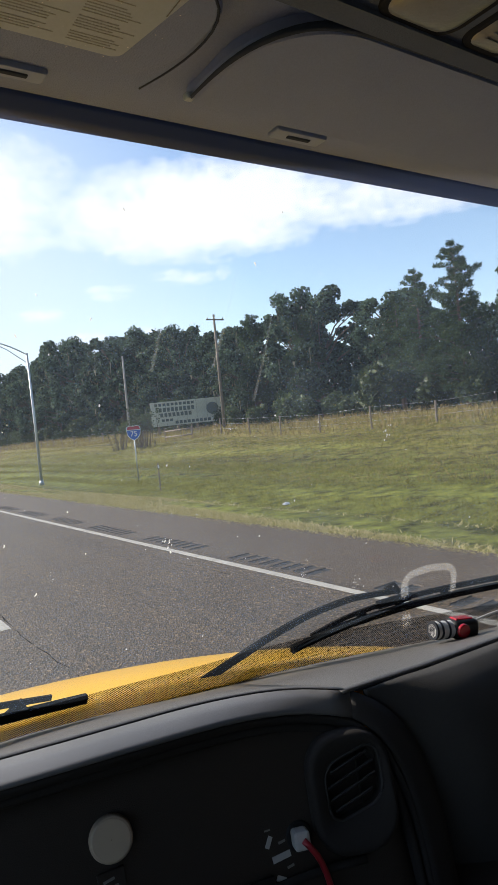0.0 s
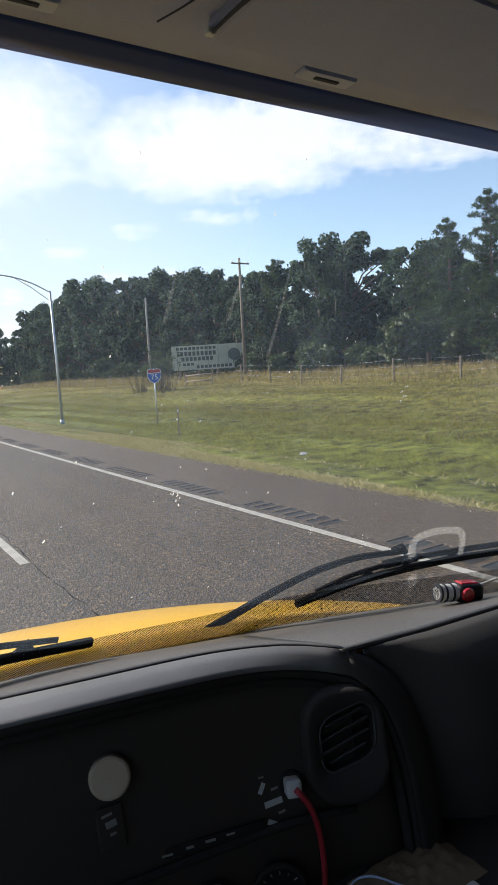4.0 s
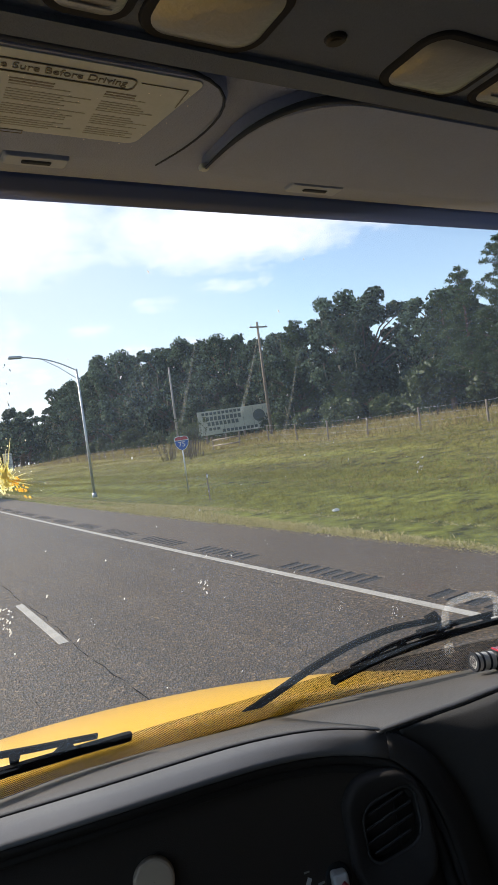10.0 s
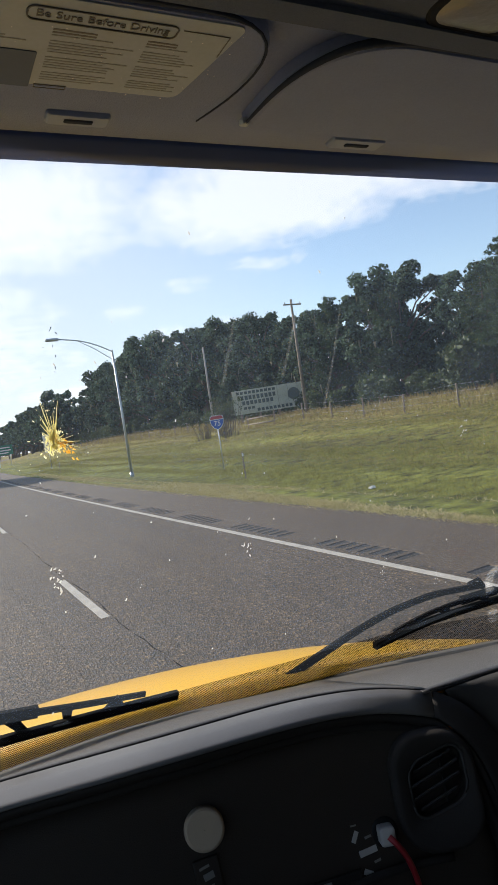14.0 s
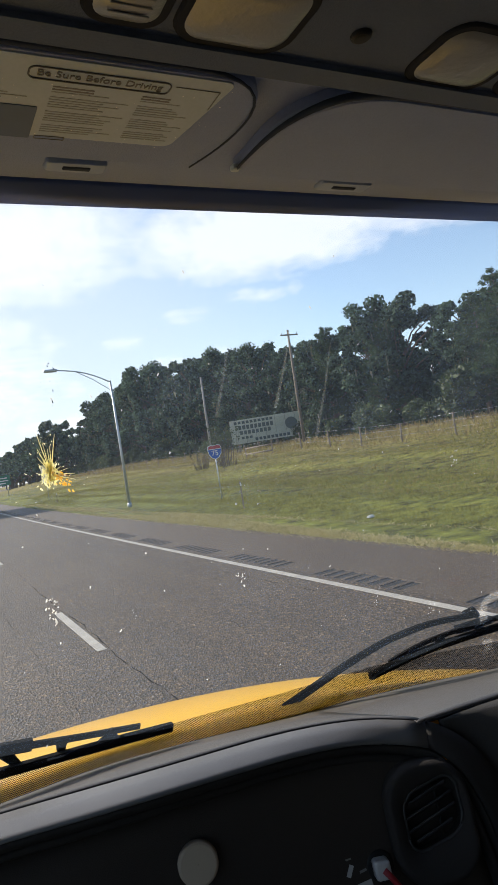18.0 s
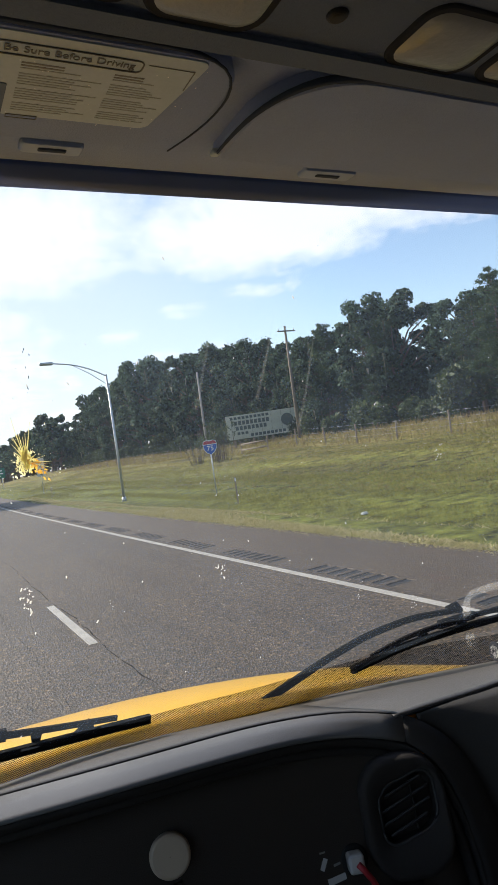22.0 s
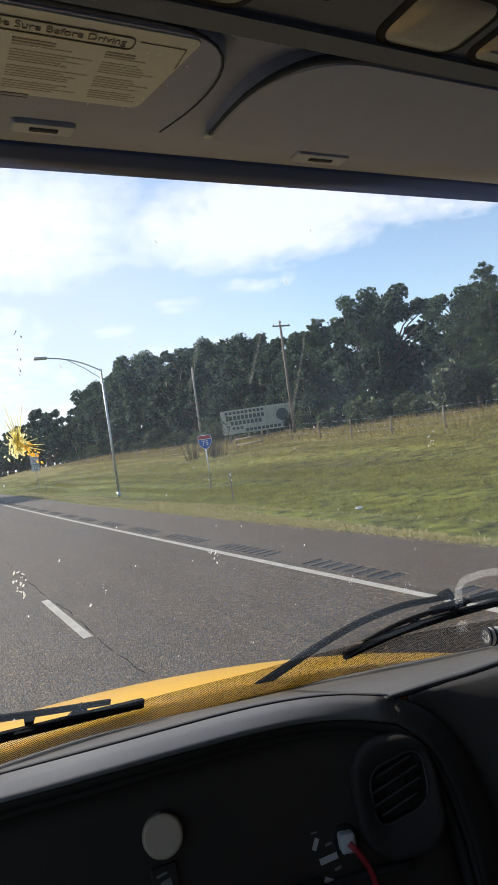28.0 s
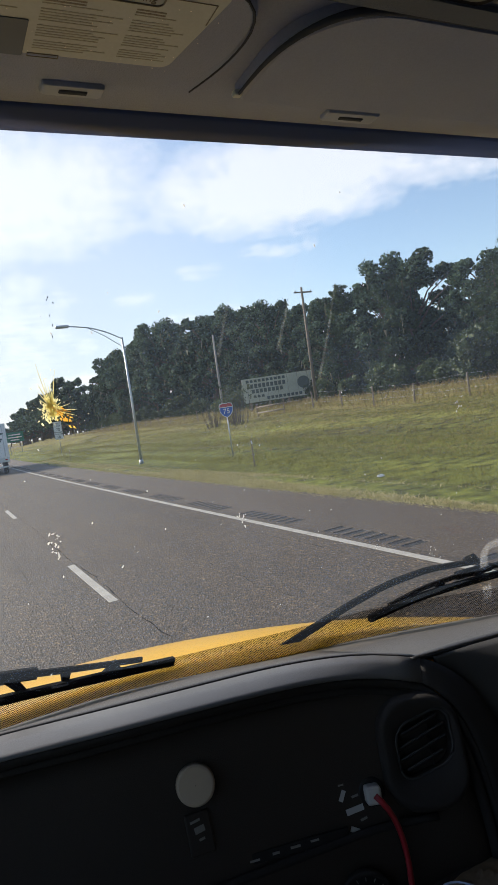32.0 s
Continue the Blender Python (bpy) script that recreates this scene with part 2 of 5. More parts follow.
def grass_ground():
    m = bpy.data.materials.new("mown_grass")
    m.use_nodes = True
    k = Nodes(m.node_tree)
    place = k.node("TexCoord").outputs["Object"]
    p = k.node("BsdfPrincipled")
    sx = k.node("SeparateXYZ")
    k.put(sx.inputs[0], place)
    along = k.node("Mapping")
    along.inputs["Scale"].default_value = (0.5, 0.12, 1.0)
    k.put(along.inputs["Vector"], place)
    dry = k.ramp(k.math("MULTIPLY_ADD", k.math("SUBTRACT", sx.outputs[0], 18.0), 0.045, k.math("SUBTRACT", k.noise(1.0, 5.0, along.outputs[0]), 0.35)), (0.0, 0.0), (0.55, 1.0))
    tuft = k.noise(6.0, 6.0, place)
    green = k.mix(tuft, (0.068, 0.082, 0.011), (0.190, 0.195, 0.034))
    straw = k.mix(k.noise(3.0, 6.0, place), (0.13, 0.100, 0.032), (0.27, 0.205, 0.078))
    wide = k.node("Mapping")
    wide.inputs["Scale"].default_value = (0.45, 0.045, 1.0)
    k.put(wide.inputs["Vector"], place)
    rows = k.math("MULTIPLY_ADD", k.math("SUBTRACT", k.noise(1.0, 6.0, wide.outputs[0], 0.65), 0.5), 2.6, 1.0)
    shade = k.node("VectorMath")
    shade.operation = "SCALE"
    k.put(shade.inputs[0], k.mix(k.math("MULTIPLY", dry, 0.62), green, straw))
    clumps = k.ramp(k.noise(1.7, 5.0, place, 0.7), (0.34, 0.20), (0.50, 0.92), (0.7, 1.6))
    k.put(shade.inputs[3], k.math("MULTIPLY", rows, clumps))
    k.put(p.inputs["Base Color"], shade.outputs[0])
    p.inputs["Roughness"].default_value = 0.9
    p.inputs["Specular IOR Level"].default_value = 0.2
    b = k.node("Bump")
    b.inputs["Strength"].default_value, b.inputs["Distance"].default_value = 1.0, 0.10
    k.put(b.inputs["Height"], k.math("ADD", tuft, k.noise(25.0, 3.0, place)))
    k.put(p.inputs["Normal"], b.outputs[0])
    o = k.node("OutputMaterial")
    k.put(o.inputs[0], p.outputs[0])
    return m


M_GRASS = grass_ground()


def glass():
    """Windscreen: clear, glossy at a slant, with a thin film of dust."""
    m = bpy.data.materials.new("dusty_windscreen_glass")
    m.use_nodes = True
    k = Nodes(m.node_tree)
    place = k.node("TexCoord").outputs["Object"]
    clear = k.node("BsdfTransparent")
    gloss = k.node("BsdfGlossy")
    gloss.inputs["Roughness"].default_value = 0.02
    dust = k.node("BsdfTranslucent")
    dust.inputs[0].default_value = (0.54, 0.70, 0.95, 1)
    fres = k.node("Fresnel")
    fres.inputs[0].default_value = 1.45
    a, b = k.node("MixShader"), k.node("MixShader")
    film = k.math("MULTIPLY_ADD", k.math("MAXIMUM", k.math("SUBTRACT", k.noise(7.0, 6.0, place), 0.45), 0.0), 0.05, 0.020)
    k.put(a.inputs[0], film)
    k.put(a.inputs[1], clear.outputs[0])
    k.put(a.inputs[2], dust.outputs[0])
    k.put(b.inputs[0], k.math("MULTIPLY", fres.outputs[0], 0.6))
    k.put(b.inputs[1], a.outputs[0])
    k.put(b.inputs[2], gloss.outputs[0])
    o = k.node("OutputMaterial")
    k.put(o.inputs[0], b.outputs[0])
    return m


def frit():
    """Black ceramic dots on the lower edge of the windscreen."""
    m = bpy.data.materials.new("ceramic_dot_band")
    m.use_nodes = True
    k = Nodes(m.node_tree)
    s = k.node("SeparateXYZ")
    k.put(s.inputs[0], k.node("TexCoord").outputs["Object"])
    pitch = 0.0036
    u = k.math("DIVIDE", s.outputs[0], pitch)
    v = k.math("DIVIDE", s.outputs[2], pitch)
    a, b = k.math("ADD", u, v), k.math("SUBTRACT", u, v)
    fa = k.math("SUBTRACT", k.math("FRACT", k.math("ADD", a, 1000.0)), 0.5)
    fb = k.math("SUBTRACT", k.math("FRACT", k.math("ADD", b, 1000.0)), 0.5)
    r = k.math("SQRT", k.math("ADD", k.math("MULTIPLY", fa, fa), k.math("MULTIPLY", fb, fb)))
    dot = k.math("LESS_THAN", r, 0.425)
    black = k.node("BsdfDiffuse")
    black.inputs[0].default_value = (0.004, 0.004, 0.004, 1)
    x = k.node("MixShader")
    k.put(x.inputs[0], dot)
    k.put(x.inputs[1], k.node("BsdfTransparent").outputs[0])
    k.put(x.inputs[2], black.outputs[0])
    o = k.node("OutputMaterial")
    k.put(o.inputs[0], x.outputs[0])
    return m


M_GLASS, M_FRIT = glass(), frit()


# ---- mesh helpers ----
def mesh(name, verts, faces, mat, parent=None, smooth=False, label="", mats=None, face_mats=None):
    me = bpy.data.meshes.new(name)
    me.from_pydata([tuple(v) for v in verts], [], [tuple(f) for f in faces])
    for m in (mats or [mat]):
        me.materials.append(m)
    if face_mats is not None:
        me.polygons.foreach_set("material_index", face_mats)
    if smooth:
        me.polygons.foreach_set("use_smooth", [True] * len(me.polygons))
    me.update()
    ob = new(name, me)
    if parent is not None:
        ob.parent = parent
    if label:
        ob["label"] = label
    return ob


def part(name, bm, mat, parent=None, label="", smooth=False):
    me = bpy.data.meshes.new(name)
    bmesh.ops.recalc_face_normals(bm, faces=bm.faces)
    bm.to_mesh(me)
    bm.free()
    me.materials.append(mat)
    if smooth:
        me.polygons.foreach_set("use_smooth", [True] * len(me.polygons))
    ob = new(name, me)
    if parent is not None:
        ob.parent = parent
    if label:
        ob["label"] = label
    return ob


def thing(name, place, label, category, group="", kind=""):
    ob = new(name)
    ob.empty_display_size = 0.1
    ob.location = place
    return tagged(ob, label, category, group, kind)


def block(size, at=(0, 0, 0), bevel=0.0, m=None, segments=2):
    """A box of that size about a centre, with rounded edges."""
    bm = bmesh.new()
    bmesh.ops.create_cube(bm, size=1.0)
    bmesh.ops.scale(bm, vec=size, verts=bm.verts)
    if bevel:
        bmesh.ops.bevel(bm, geom=bm.edges[:], offset=bevel, segments=segments, affect="EDGES", profile=0.5)
    if m is not None:
        bmesh.ops.transform(bm, matrix=m, verts=bm.verts)
    bmesh.ops.translate(bm, vec=at, verts=bm.verts)
    return bm


def grid_faces(nu, nv):
    return [(i * nv + j, (i + 1) * nv + j, (i + 1) * nv + j + 1, i * nv + j + 1) for i in range(nu - 1) for j in range(nv - 1)]


def sheet(name, f, us, vs, mat, parent=None, thick=0.0, label="", smooth=True):
    """The surface f(u, v), with a thickness if wanted."""
    ob = mesh(name, [f(u, v) for u in us for v in vs], grid_faces(len(us), len(vs)), mat, parent, smooth, label)
    if thick:
        s = ob.modifiers.new("thickness", "SOLIDIFY")
        s.thickness, s.offset = abs(thick), -1 if thick > 0 else 1
    return ob


def tube_data(points, radii, sides=8, base=0):
    """Rings round a line of points."""
    verts, faces = [], []
    pts = [Vector(p) for p in points]
    for i, p in enumerate(pts):
        d = (pts[min(i + 1, len(pts) - 1)] - pts[max(i - 1, 0)]).normalized()
        a = d.cross(Vector((0.31, 0.17, 0.93)) if abs(d.z) < 0.85 else Vector((1, 0.2, 0))).normalized()
        b = d.cross(a)
        r = radii[i] if isinstance(radii, (list, tuple)) else radii
        for s in range(sides):
            w = 2 * math.pi * s / sides
            verts.append(p + a * (r * math.cos(w)) + b * (r * math.sin(w)))
    n = len(pts)
    for i in range(n - 1):
        for s in range(sides):
            q = (s + 1) % sides
            faces.append((base + i * sides + s, base + i * sides + q, base + (i + 1) * sides + q, base + (i + 1) * sides + s))
    faces.append(tuple(base + s for s in range(sides))[::-1])
    faces.append(tuple(base + (n - 1) * sides + s for s in range(sides)))
    return verts, faces


def tube(name, points, radii, mat, parent=None, sides=8, label=""):
    v, f = tube_data(points, radii, sides)
    return mesh(name, v, f, mat, parent, True, label)


def smooth_line(points, n):
    """n points along a soft curve through the given ones."""
    pts = np.array(points, float)
    at = np.concatenate([[0], np.cumsum(np.linalg.norm(np.diff(pts, axis=0), axis=1))])
    s = np.linspace(0, at[-1], n)
    line = np.stack([np.interp(s, at, pts[:, c]) for c in range(pts.shape[1])], 1)
    for _ in range(3):
        line[1:-1] = (line[:-2] + 2 * line[1:-1] + line[2:]) / 4
    return [tuple(p) for p in line]


# ---- ground and road ----
LINE, DASH, VERGE = 5.45, 1.80, 8.0


def bend(y):
    return y * y / 4600.0 if y > 0 else 0.0


def rise(x, y):
    """Height of the land at a place."""
    s = x - bend(min(y, 900))
    if s < VERGE + 0.4:
        return -0.03
    q = min(max((s - VERGE - 0.4) / 26.0, 0.0), 1.0)
    h = (1.55 + 1.15 * min(max(y / 110.0, 0.0), 1.0)) * q * q * (3 - 2 * q) - 0.10 * math.exp(-((s - 10.0) / 1.2) ** 2)
    near = max(0.0, 1 - (abs(y) + s) / 400.0)
    return h + near * min(1.0, (s - VERGE) / 3.0) * 0.22 * noise.noise((x * 0.17, y * 0.12, 0.3)) + 0.22 * q * noise.noise((x * 0.03, y * 0.02, 4.0)) + near * min(1.0, (s - VERGE - 0.4) / 2.5) * 0.10 * noise.noise((s * 0.55, y * 0.045, 9.0)) - 0.03


def steps(*pieces):
    line = []
    for a, b, n in pieces:
        line += [a + (b - a) * i / n for i in range(n)]
    return line + [pieces[-1][1]]


gx = steps((-2500, -60, 8), (-60, 7.5, 8), (7.5, 16, 34), (16, 40, 36), (40, 120, 16), (120, 2800, 10))
gy = steps((-1500, -40, 6), (-40, 0, 6), (0, 60, 80), (60, 240, 60), (240, 900, 30), (900, 3600, 8))
ground = sheet("ground", lambda x, y: (x + bend(min(y, 900)), y, rise(x + bend(min(y, 900)), y)), gx, gy, M_GRASS)
tagged(ground, "mown roadside grass, green by the road and straw-coloured higher up", "grass", kind="structure")

ry = steps((-60, 0, 6), (0, 100, 40), (100, 900, 80))
road = sheet("road", lambda x, y: (x + bend(y), y, 0.0), [-9, -5.5, -1.8, DASH, LINE + 0.24], ry, M_ROAD, thick=0.25, smooth=False)
tagged(road, "worn dark grey asphalt highway lanes with fine cracks", "road", kind="structure")
shoulder = sheet("pavement_shoulder", lambda x, y: (x + bend(y), y, 0.0), [LINE + 0.68, VERGE], ry, M_SHOULDER, thick=0.25, smooth=False)
tagged(shoulder, "dark asphalt road shoulder beside the grass", "road shoulder", kind="structure")


def rumble():
    """Milled grooves in groups, sunk into a strip of the shoulder."""
    rng = random.Random(5)
    ys, deep = [-20.0], [0]
    y = -10.0
    while y < 130:
        for _ in range(8):
            ys += [y, y + 0.02, y + 0.165, y + 0.185]
            deep += [0, 1, 1, 0]
            y += 0.29
        y += 1.05 + rng.uniform(-0.08, 0.08)
    ys.append(900.0), deep.append(0)
    fine, fd = [], []
    for a, b, da, db in zip(ys, ys[1:], deep, deep[1:]):
        n = max(1, int((b - a) / 12))
        for i in range(n):
            fine.append(a + (b - a) * i / n), fd.append(da)
    fine.append(ys[-1]), fd.append(0)
    xs = [LINE + 0.24, LINE + 0.26, LINE + 0.66, LINE + 0.68]
    verts = [(x + bend(y), y, -0.012 * d if 0 < i < 3 else 0.0) for i, x in enumerate(xs) for y, d in zip(fine, fd)]
    faces = grid_faces(len(xs), len(fine))
    n = len(fine) - 1
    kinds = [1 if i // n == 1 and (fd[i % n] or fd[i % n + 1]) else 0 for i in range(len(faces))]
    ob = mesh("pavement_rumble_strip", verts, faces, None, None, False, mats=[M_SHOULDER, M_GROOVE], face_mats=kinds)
    return tagged(ob, "milled rumble grooves in groups along the asphalt shoulder", "rumble strip", kind="structure")


rumble()


def stripe(name, x0, x1, y0, y1, n):
    ys = [y0 + (y1 - y0) * i / n for i in range(n + 1)]
    return sheet(name, lambda x, y: (x + bend(y), y, 0.006), [x0, x1], ys, M_PAINT, road, thick=0.004, smooth=False)


stripe("edge_line", LINE - 0.065, LINE + 0.065, -30, 600, 90)["label"] = "solid white painted edge line"
for i in range(-2, 22):
    stripe("lane_dash", DASH - 0.06, DASH + 0.06, 8.4 + 12.19 * i, 11.45 + 12.19 * i, 3)


# ---- trees ----
def leaves(rng, centres, radii, count, size, thin=1.0, flat=1.0):
    """Small bent leaf clumps scattered through round lobes."""
    centres, radii = np.array(centres), np.array(radii)
    pick = rng.choice(len(centres), count, p=radii ** 2 / (radii ** 2).sum())
    d = rng.normal(size=(count, 3))
    d /= np.linalg.norm(d, axis=1)[:, None]
    r = radii[pick] * rng.uniform(0, 1, count) ** 0.4 * (1 + 0.10 * rng.normal(size=count))
    at = centres[pick] + d * r[:, None] * (1, 1, flat)
    a = rng.normal(size=(count, 3))
    a /= np.linalg.norm(a, axis=1)[:, None]
    b = np.cross(a, rng.normal(size=(count, 3)))
    b /= np.linalg.norm(b, axis=1)[:, None]
    s = size * rng.uniform(0.55, 1.45, count)[:, None]
    c = np.cross(a, b) * s * 0.25
    quads = np.stack([at - a * s, at - b * s * thin + c, at + a * s, at + b * s * thin + c], 1)
    return quads.reshape(-1, 3), np.arange(4 * count).reshape(-1, 4)


def oak(seed, height, spread, count, size, mossy=0):
    rng = np.random.default_rng(seed)
    tree = thing("oak_tree", (0, 0, 0), "dark green broadleaf oak at the edge of the woods", "tree", "trees of the wood edge")
    v, f = tube_data([(0, 0, -0.3), (0.1, 0, height * 0.2), (0, 0.1, height * 0.45), (0.2, 0, height * 0.75)], [0.32, 0.24, 0.17, 0.06], 8)
    centres, radii = [], []
    for q in (0.34, 0.48, 0.62, 0.74, 0.83):
        centres.append((rng.normal(0, 0.12) * spread, rng.normal(0, 0.12) * spread, height * q)), radii.append(spread * 0.29)
    for i in range(46):
        w, q = rng.uniform(0, 2 * math.pi), rng.uniform(0.20, 0.93)
        out_r = spread * math.sqrt(max(0.05, 1 - ((q - 0.5) / 0.5) ** 2)) * rng.uniform(0.45, 1.02)
        c = (out_r * math.cos(w), out_r * math.sin(w), height * q)
        centres.append(c), radii.append(spread * rng.uniform(0.10, 0.23))
        a, b = tube_data([(0.05, 0.05, height * q * 0.55), (c[0] * 0.5, c[1] * 0.5, height * q * 0.85), c], [0.10, 0.06, 0.02], 5, len(v))
        v, f = v + a, f + b
    mesh("trunk", v, f, M_BARK, tree, True)
    lv, lf = leaves(rng, centres, radii, count, size, 0.8, 0.8)
    mesh("crown", lv, lf, M_LEAF, tree)
    if mossy:
        # limp grey strands that hang from the outer boughs
        v, f = [], []
        for i in range(mossy):
            c, r = centres[5 + i % 46], radii[5 + i % 46]
            w = rng.uniform(0, 2 * math.pi)
            x, y, z = c[0] + r * 0.9 * math.cos(w), c[1] + r * 0.9 * math.sin(w), c[2] - 0.3 * r
            drop, wide, turn = rng.uniform(0.5, 1.7), rng.uniform(0.03, 0.09), rng.uniform(0, math.pi)
            n = len(v)
            for j in range(6):
                q = j / 5
                h = wide * (1 - q) ** 0.6 * rng.uniform(0.6, 1.3) + 0.006
                sway = 0.08 * math.sin(2.5 * q + i)
                for e in (-1, 1):
                    v.append((x + sway + e * h * math.cos(turn), y + e * h * math.sin(turn), z - drop * q))
            f += [(n + 2 * j, n + 2 * j + 1, n + 2 * j + 3, n + 2 * j + 2) for j in range(5)]
        mesh("moss_strands", v, f, M_MOSS, tree, label="grey moss hanging from the boughs")["kind"] = "stuff"
    return tree


def pine(seed, height, count, size):
    rng = np.random.default_rng(seed)
    tree = thing("pine_tree", (0, 0, 0), "tall pine with open tufted crown at the roadside", "tree", "roadside pines")
    lean = rng.uniform(-0.4, 0.4, 2)
    v, f = tube_data([(0, 0, -0.3), (lean[0] * 0.3, lean[1] * 0.3, height * 0.35), (lean[0], lean[1], height * 0.7), (lean[0], lean[1], height * 0.99)], [0.22, 0.17, 0.10, 0.02], 8)
    centres, radii = [], []
    for i in range(64):
        q = 0.16 + 0.82 * (i / 63) ** 0.9
        w = i * 2.4 + rng.uniform(-0.6, 0.6)
        reach = height * 0.27 * (1.04 - q) ** 0.7 * rng.uniform(0.5, 1.15) + 0.2
        root = (lean[0] * q, lean[1] * q, height * q)
        tip = (root[0] + reach * math.cos(w), root[1] + reach * math.sin(w), root[2] + reach * rng.uniform(-0.05, 0.45))
        a, b = tube_data([root, tuple((p + t) / 2 - (0.05 if c == 2 else 0) for c, (p, t) in enumerate(zip(root, tip))), tip], [0.045, 0.03, 0.010], 4, len(v))
        v, f = v + a, f + b
        for s in (1.0, 0.8, 0.58, 0.36):
            j = rng.normal(0, 0.12 * reach, 3)
            centres.append(tuple(p + (t - p) * s + d for p, t, d in zip(root, tip, j)))
            radii.append((0.26 + 0.026 * height * (1.1 - q)) * rng.uniform(0.6, 1.25))
    mesh("trunk", v, f, M_BARK, tree, True)
    lv, lf = leaves(rng, centres, radii, count, size, 0.20, 0.7)
    mesh("crown", lv, lf, M_NEEDLE, tree)
    return tree


def shrub(seed, height, spread, count, size, name="shrub", mat=M_BUSH, label="leafy green shrub at the foot of the woods"):
    rng = np.random.default_rng(seed)
    tree = thing(name, (0, 0, 0), label, "shrub", "shrubs of the wood edge")
    v, f, centres, radii = [], [], [], []
    for i in range(8):
        w, q = rng.uniform(0, 2 * math.pi), rng.uniform(0.25, 0.85)
        r = spread * rng.uniform(0.1, 0.7)
        c = (r * math.cos(w), r * math.sin(w), height * q)
        a, b = tube_data([(0, 0, -0.2), (c[0] * 0.6, c[1] * 0.6, c[2] * 0.6), c], [0.05, 0.03, 0.01], 4, len(v))
        v, f = v + a, f + b
        centres.append(c), radii.append(spread * rng.uniform(0.3, 0.5))
    mesh("stem", v, f, M_BARK, tree, True)
    lv, lf = leaves(rng, centres, radii, count, size, 0.7, 0.8)
    mesh("crown", lv, lf, mat, tree)
    return tree


def stand(tree, x, y, turn, scale, sink=0.1):
    """Place a tree whose meshes are shared."""
    tree.matrix_basis = Matrix.Translation((x, y, rise(x, y) - sink)) @ Matrix.Rotation(turn, 4, "Z") @ Matrix.Scale(scale, 4)


USED = set()


def scatter(kinds, spots):
    """Copies of the kinds at spots (x, y, scale)."""
    rng = random.Random(11)
    for i, (x, y, s) in enumerate(spots):
        src = kinds[i % len(kinds)]
        tree = src if src not in USED else copy_thing(src, Matrix())
        USED.add(src)
        stand(tree, x, y, rng.uniform(0, 6.28), s)


rng = random.Random(3)
oaks = [oak(20 + i, h, w, 14000, 0.150, (0, 50, 0, 80)[i]) for i, (h, w) in enumerate(((12.5, 4.6), (10.5, 4.2), (13.5, 5.0), (11.5, 5.2)))]
far_oaks = [oak(40 + i, h, w, 3000, 0.38) for i, (h, w) in enumerate(((12.5, 5.0), (11.0, 5.4)))]
inner_oaks = [oak(50 + i, h, w, 6500, 0.22) for i, (h, w) in enumerate(((12.5, 4.8), (11.5, 5.0)))]
pines = [pine(60 + i, h, 26000, 0.16) for i, h in enumerate((14.0, 12.0, 15.0))]
shrubs = [shrub(70, 2.6, 2.0, 2200, 0.16), shrub(71, 1.8, 1.7, 1800, 0.15)]

def canopy(y):
    """Height of the wood edge along the road."""
    return float(np.interp(y, (10, 25, 40, 70, 100, 150), (10.2, 10.8, 12.2, 15.2, 18.5, 20.0)))


OAK_TALL = (13.2, 11.2, 14.2, 12.3)          # crown tops of the four kinds
front, inner = [], []
y = 14.0
while y < 190:
    front.append((bend(y) + 40.0 + rng.uniform(-2.5, 2.5), y + rng.uniform(-2.0, 2.0), canopy(y) / OAK_TALL[len(front) % 4] * rng.uniform(0.72, 1.14)))
    for off in (46.0, 54.0):
        inner.append((bend(y) + off + rng.uniform(-2.5, 2.5), y + rng.uniform(-2.5, 2.5), canopy(y) / 13.0 * rng.uniform(0.62, 0.86)))
    y += rng.uniform(4.8, 7.0)
scatter(oaks, front)
scatter(inner_oaks, inner)
spots = []
while y < 620:
    for off in (34.0, 44.0):
        off -= 17.0 * min(max((y - 190) / 150, 0), 1)
        spots.append((bend(y) + off + rng.uniform(-3, 3), y + rng.uniform(-4, 4), rng.uniform(1.15, 1.55)))
    y += rng.uniform(9, 14)
scatter(far_oaks, spots)
spots = []
y = 12.0
while y < 200:
    spots.append((bend(y) + 35.5 + rng.uniform(-2, 2), y, rng.uniform(0.7, 1.5)))
    y += rng.uniform(2.6, 4.6)
scatter(shrubs, spots)
scatter(pines, [(36.5, 30.0, 0.72), (38.5, 45.5, 0.82), (37.5, 33.0, 0.60), (35.0, 25.5, 0.76), (39.5, 55.0, 0.96), (36.0, 21.0, 0.62)])
# dark undergrowth that closes the woods near the ground
thickets = [shrub(74, 4.6, 3.2, 1700, 0.32, "undergrowth_bush", M_LEAF, "dense dark green undergrowth inside the wood edge"), shrub(75, 3.6, 2.8, 1500, 0.30, "undergrowth_bush", M_LEAF, "dense dark green undergrowth inside the wood edge")]
spots = []
y = 10.0
while y < 185:
    for off in (43.0, 50.0, 58.0):
        spots.append((bend(y) + off + rng.uniform(-1.5, 1.5), y + rng.uniform(-1.2, 1.2), rng.uniform(0.8, 1.25)))
    y += rng.uniform(3.6, 4.6)
scatter(thickets, spots)
# woods across the far bend of the road
spots = []
for i in range(70):
    x = -260 + 6.5 * i + rng.uniform(-2, 2)
    spots.append((x, 560 + rng.uniform(-20, 30), rng.uniform(1.3, 1.9)))
for i in range(26):
    y = 240 + 16 * i
    spots.append((bend(y) - 42 + rng.uniform(-4, 4), y, rng.uniform(0.9, 1.3)))
scatter(far_oaks, spots)

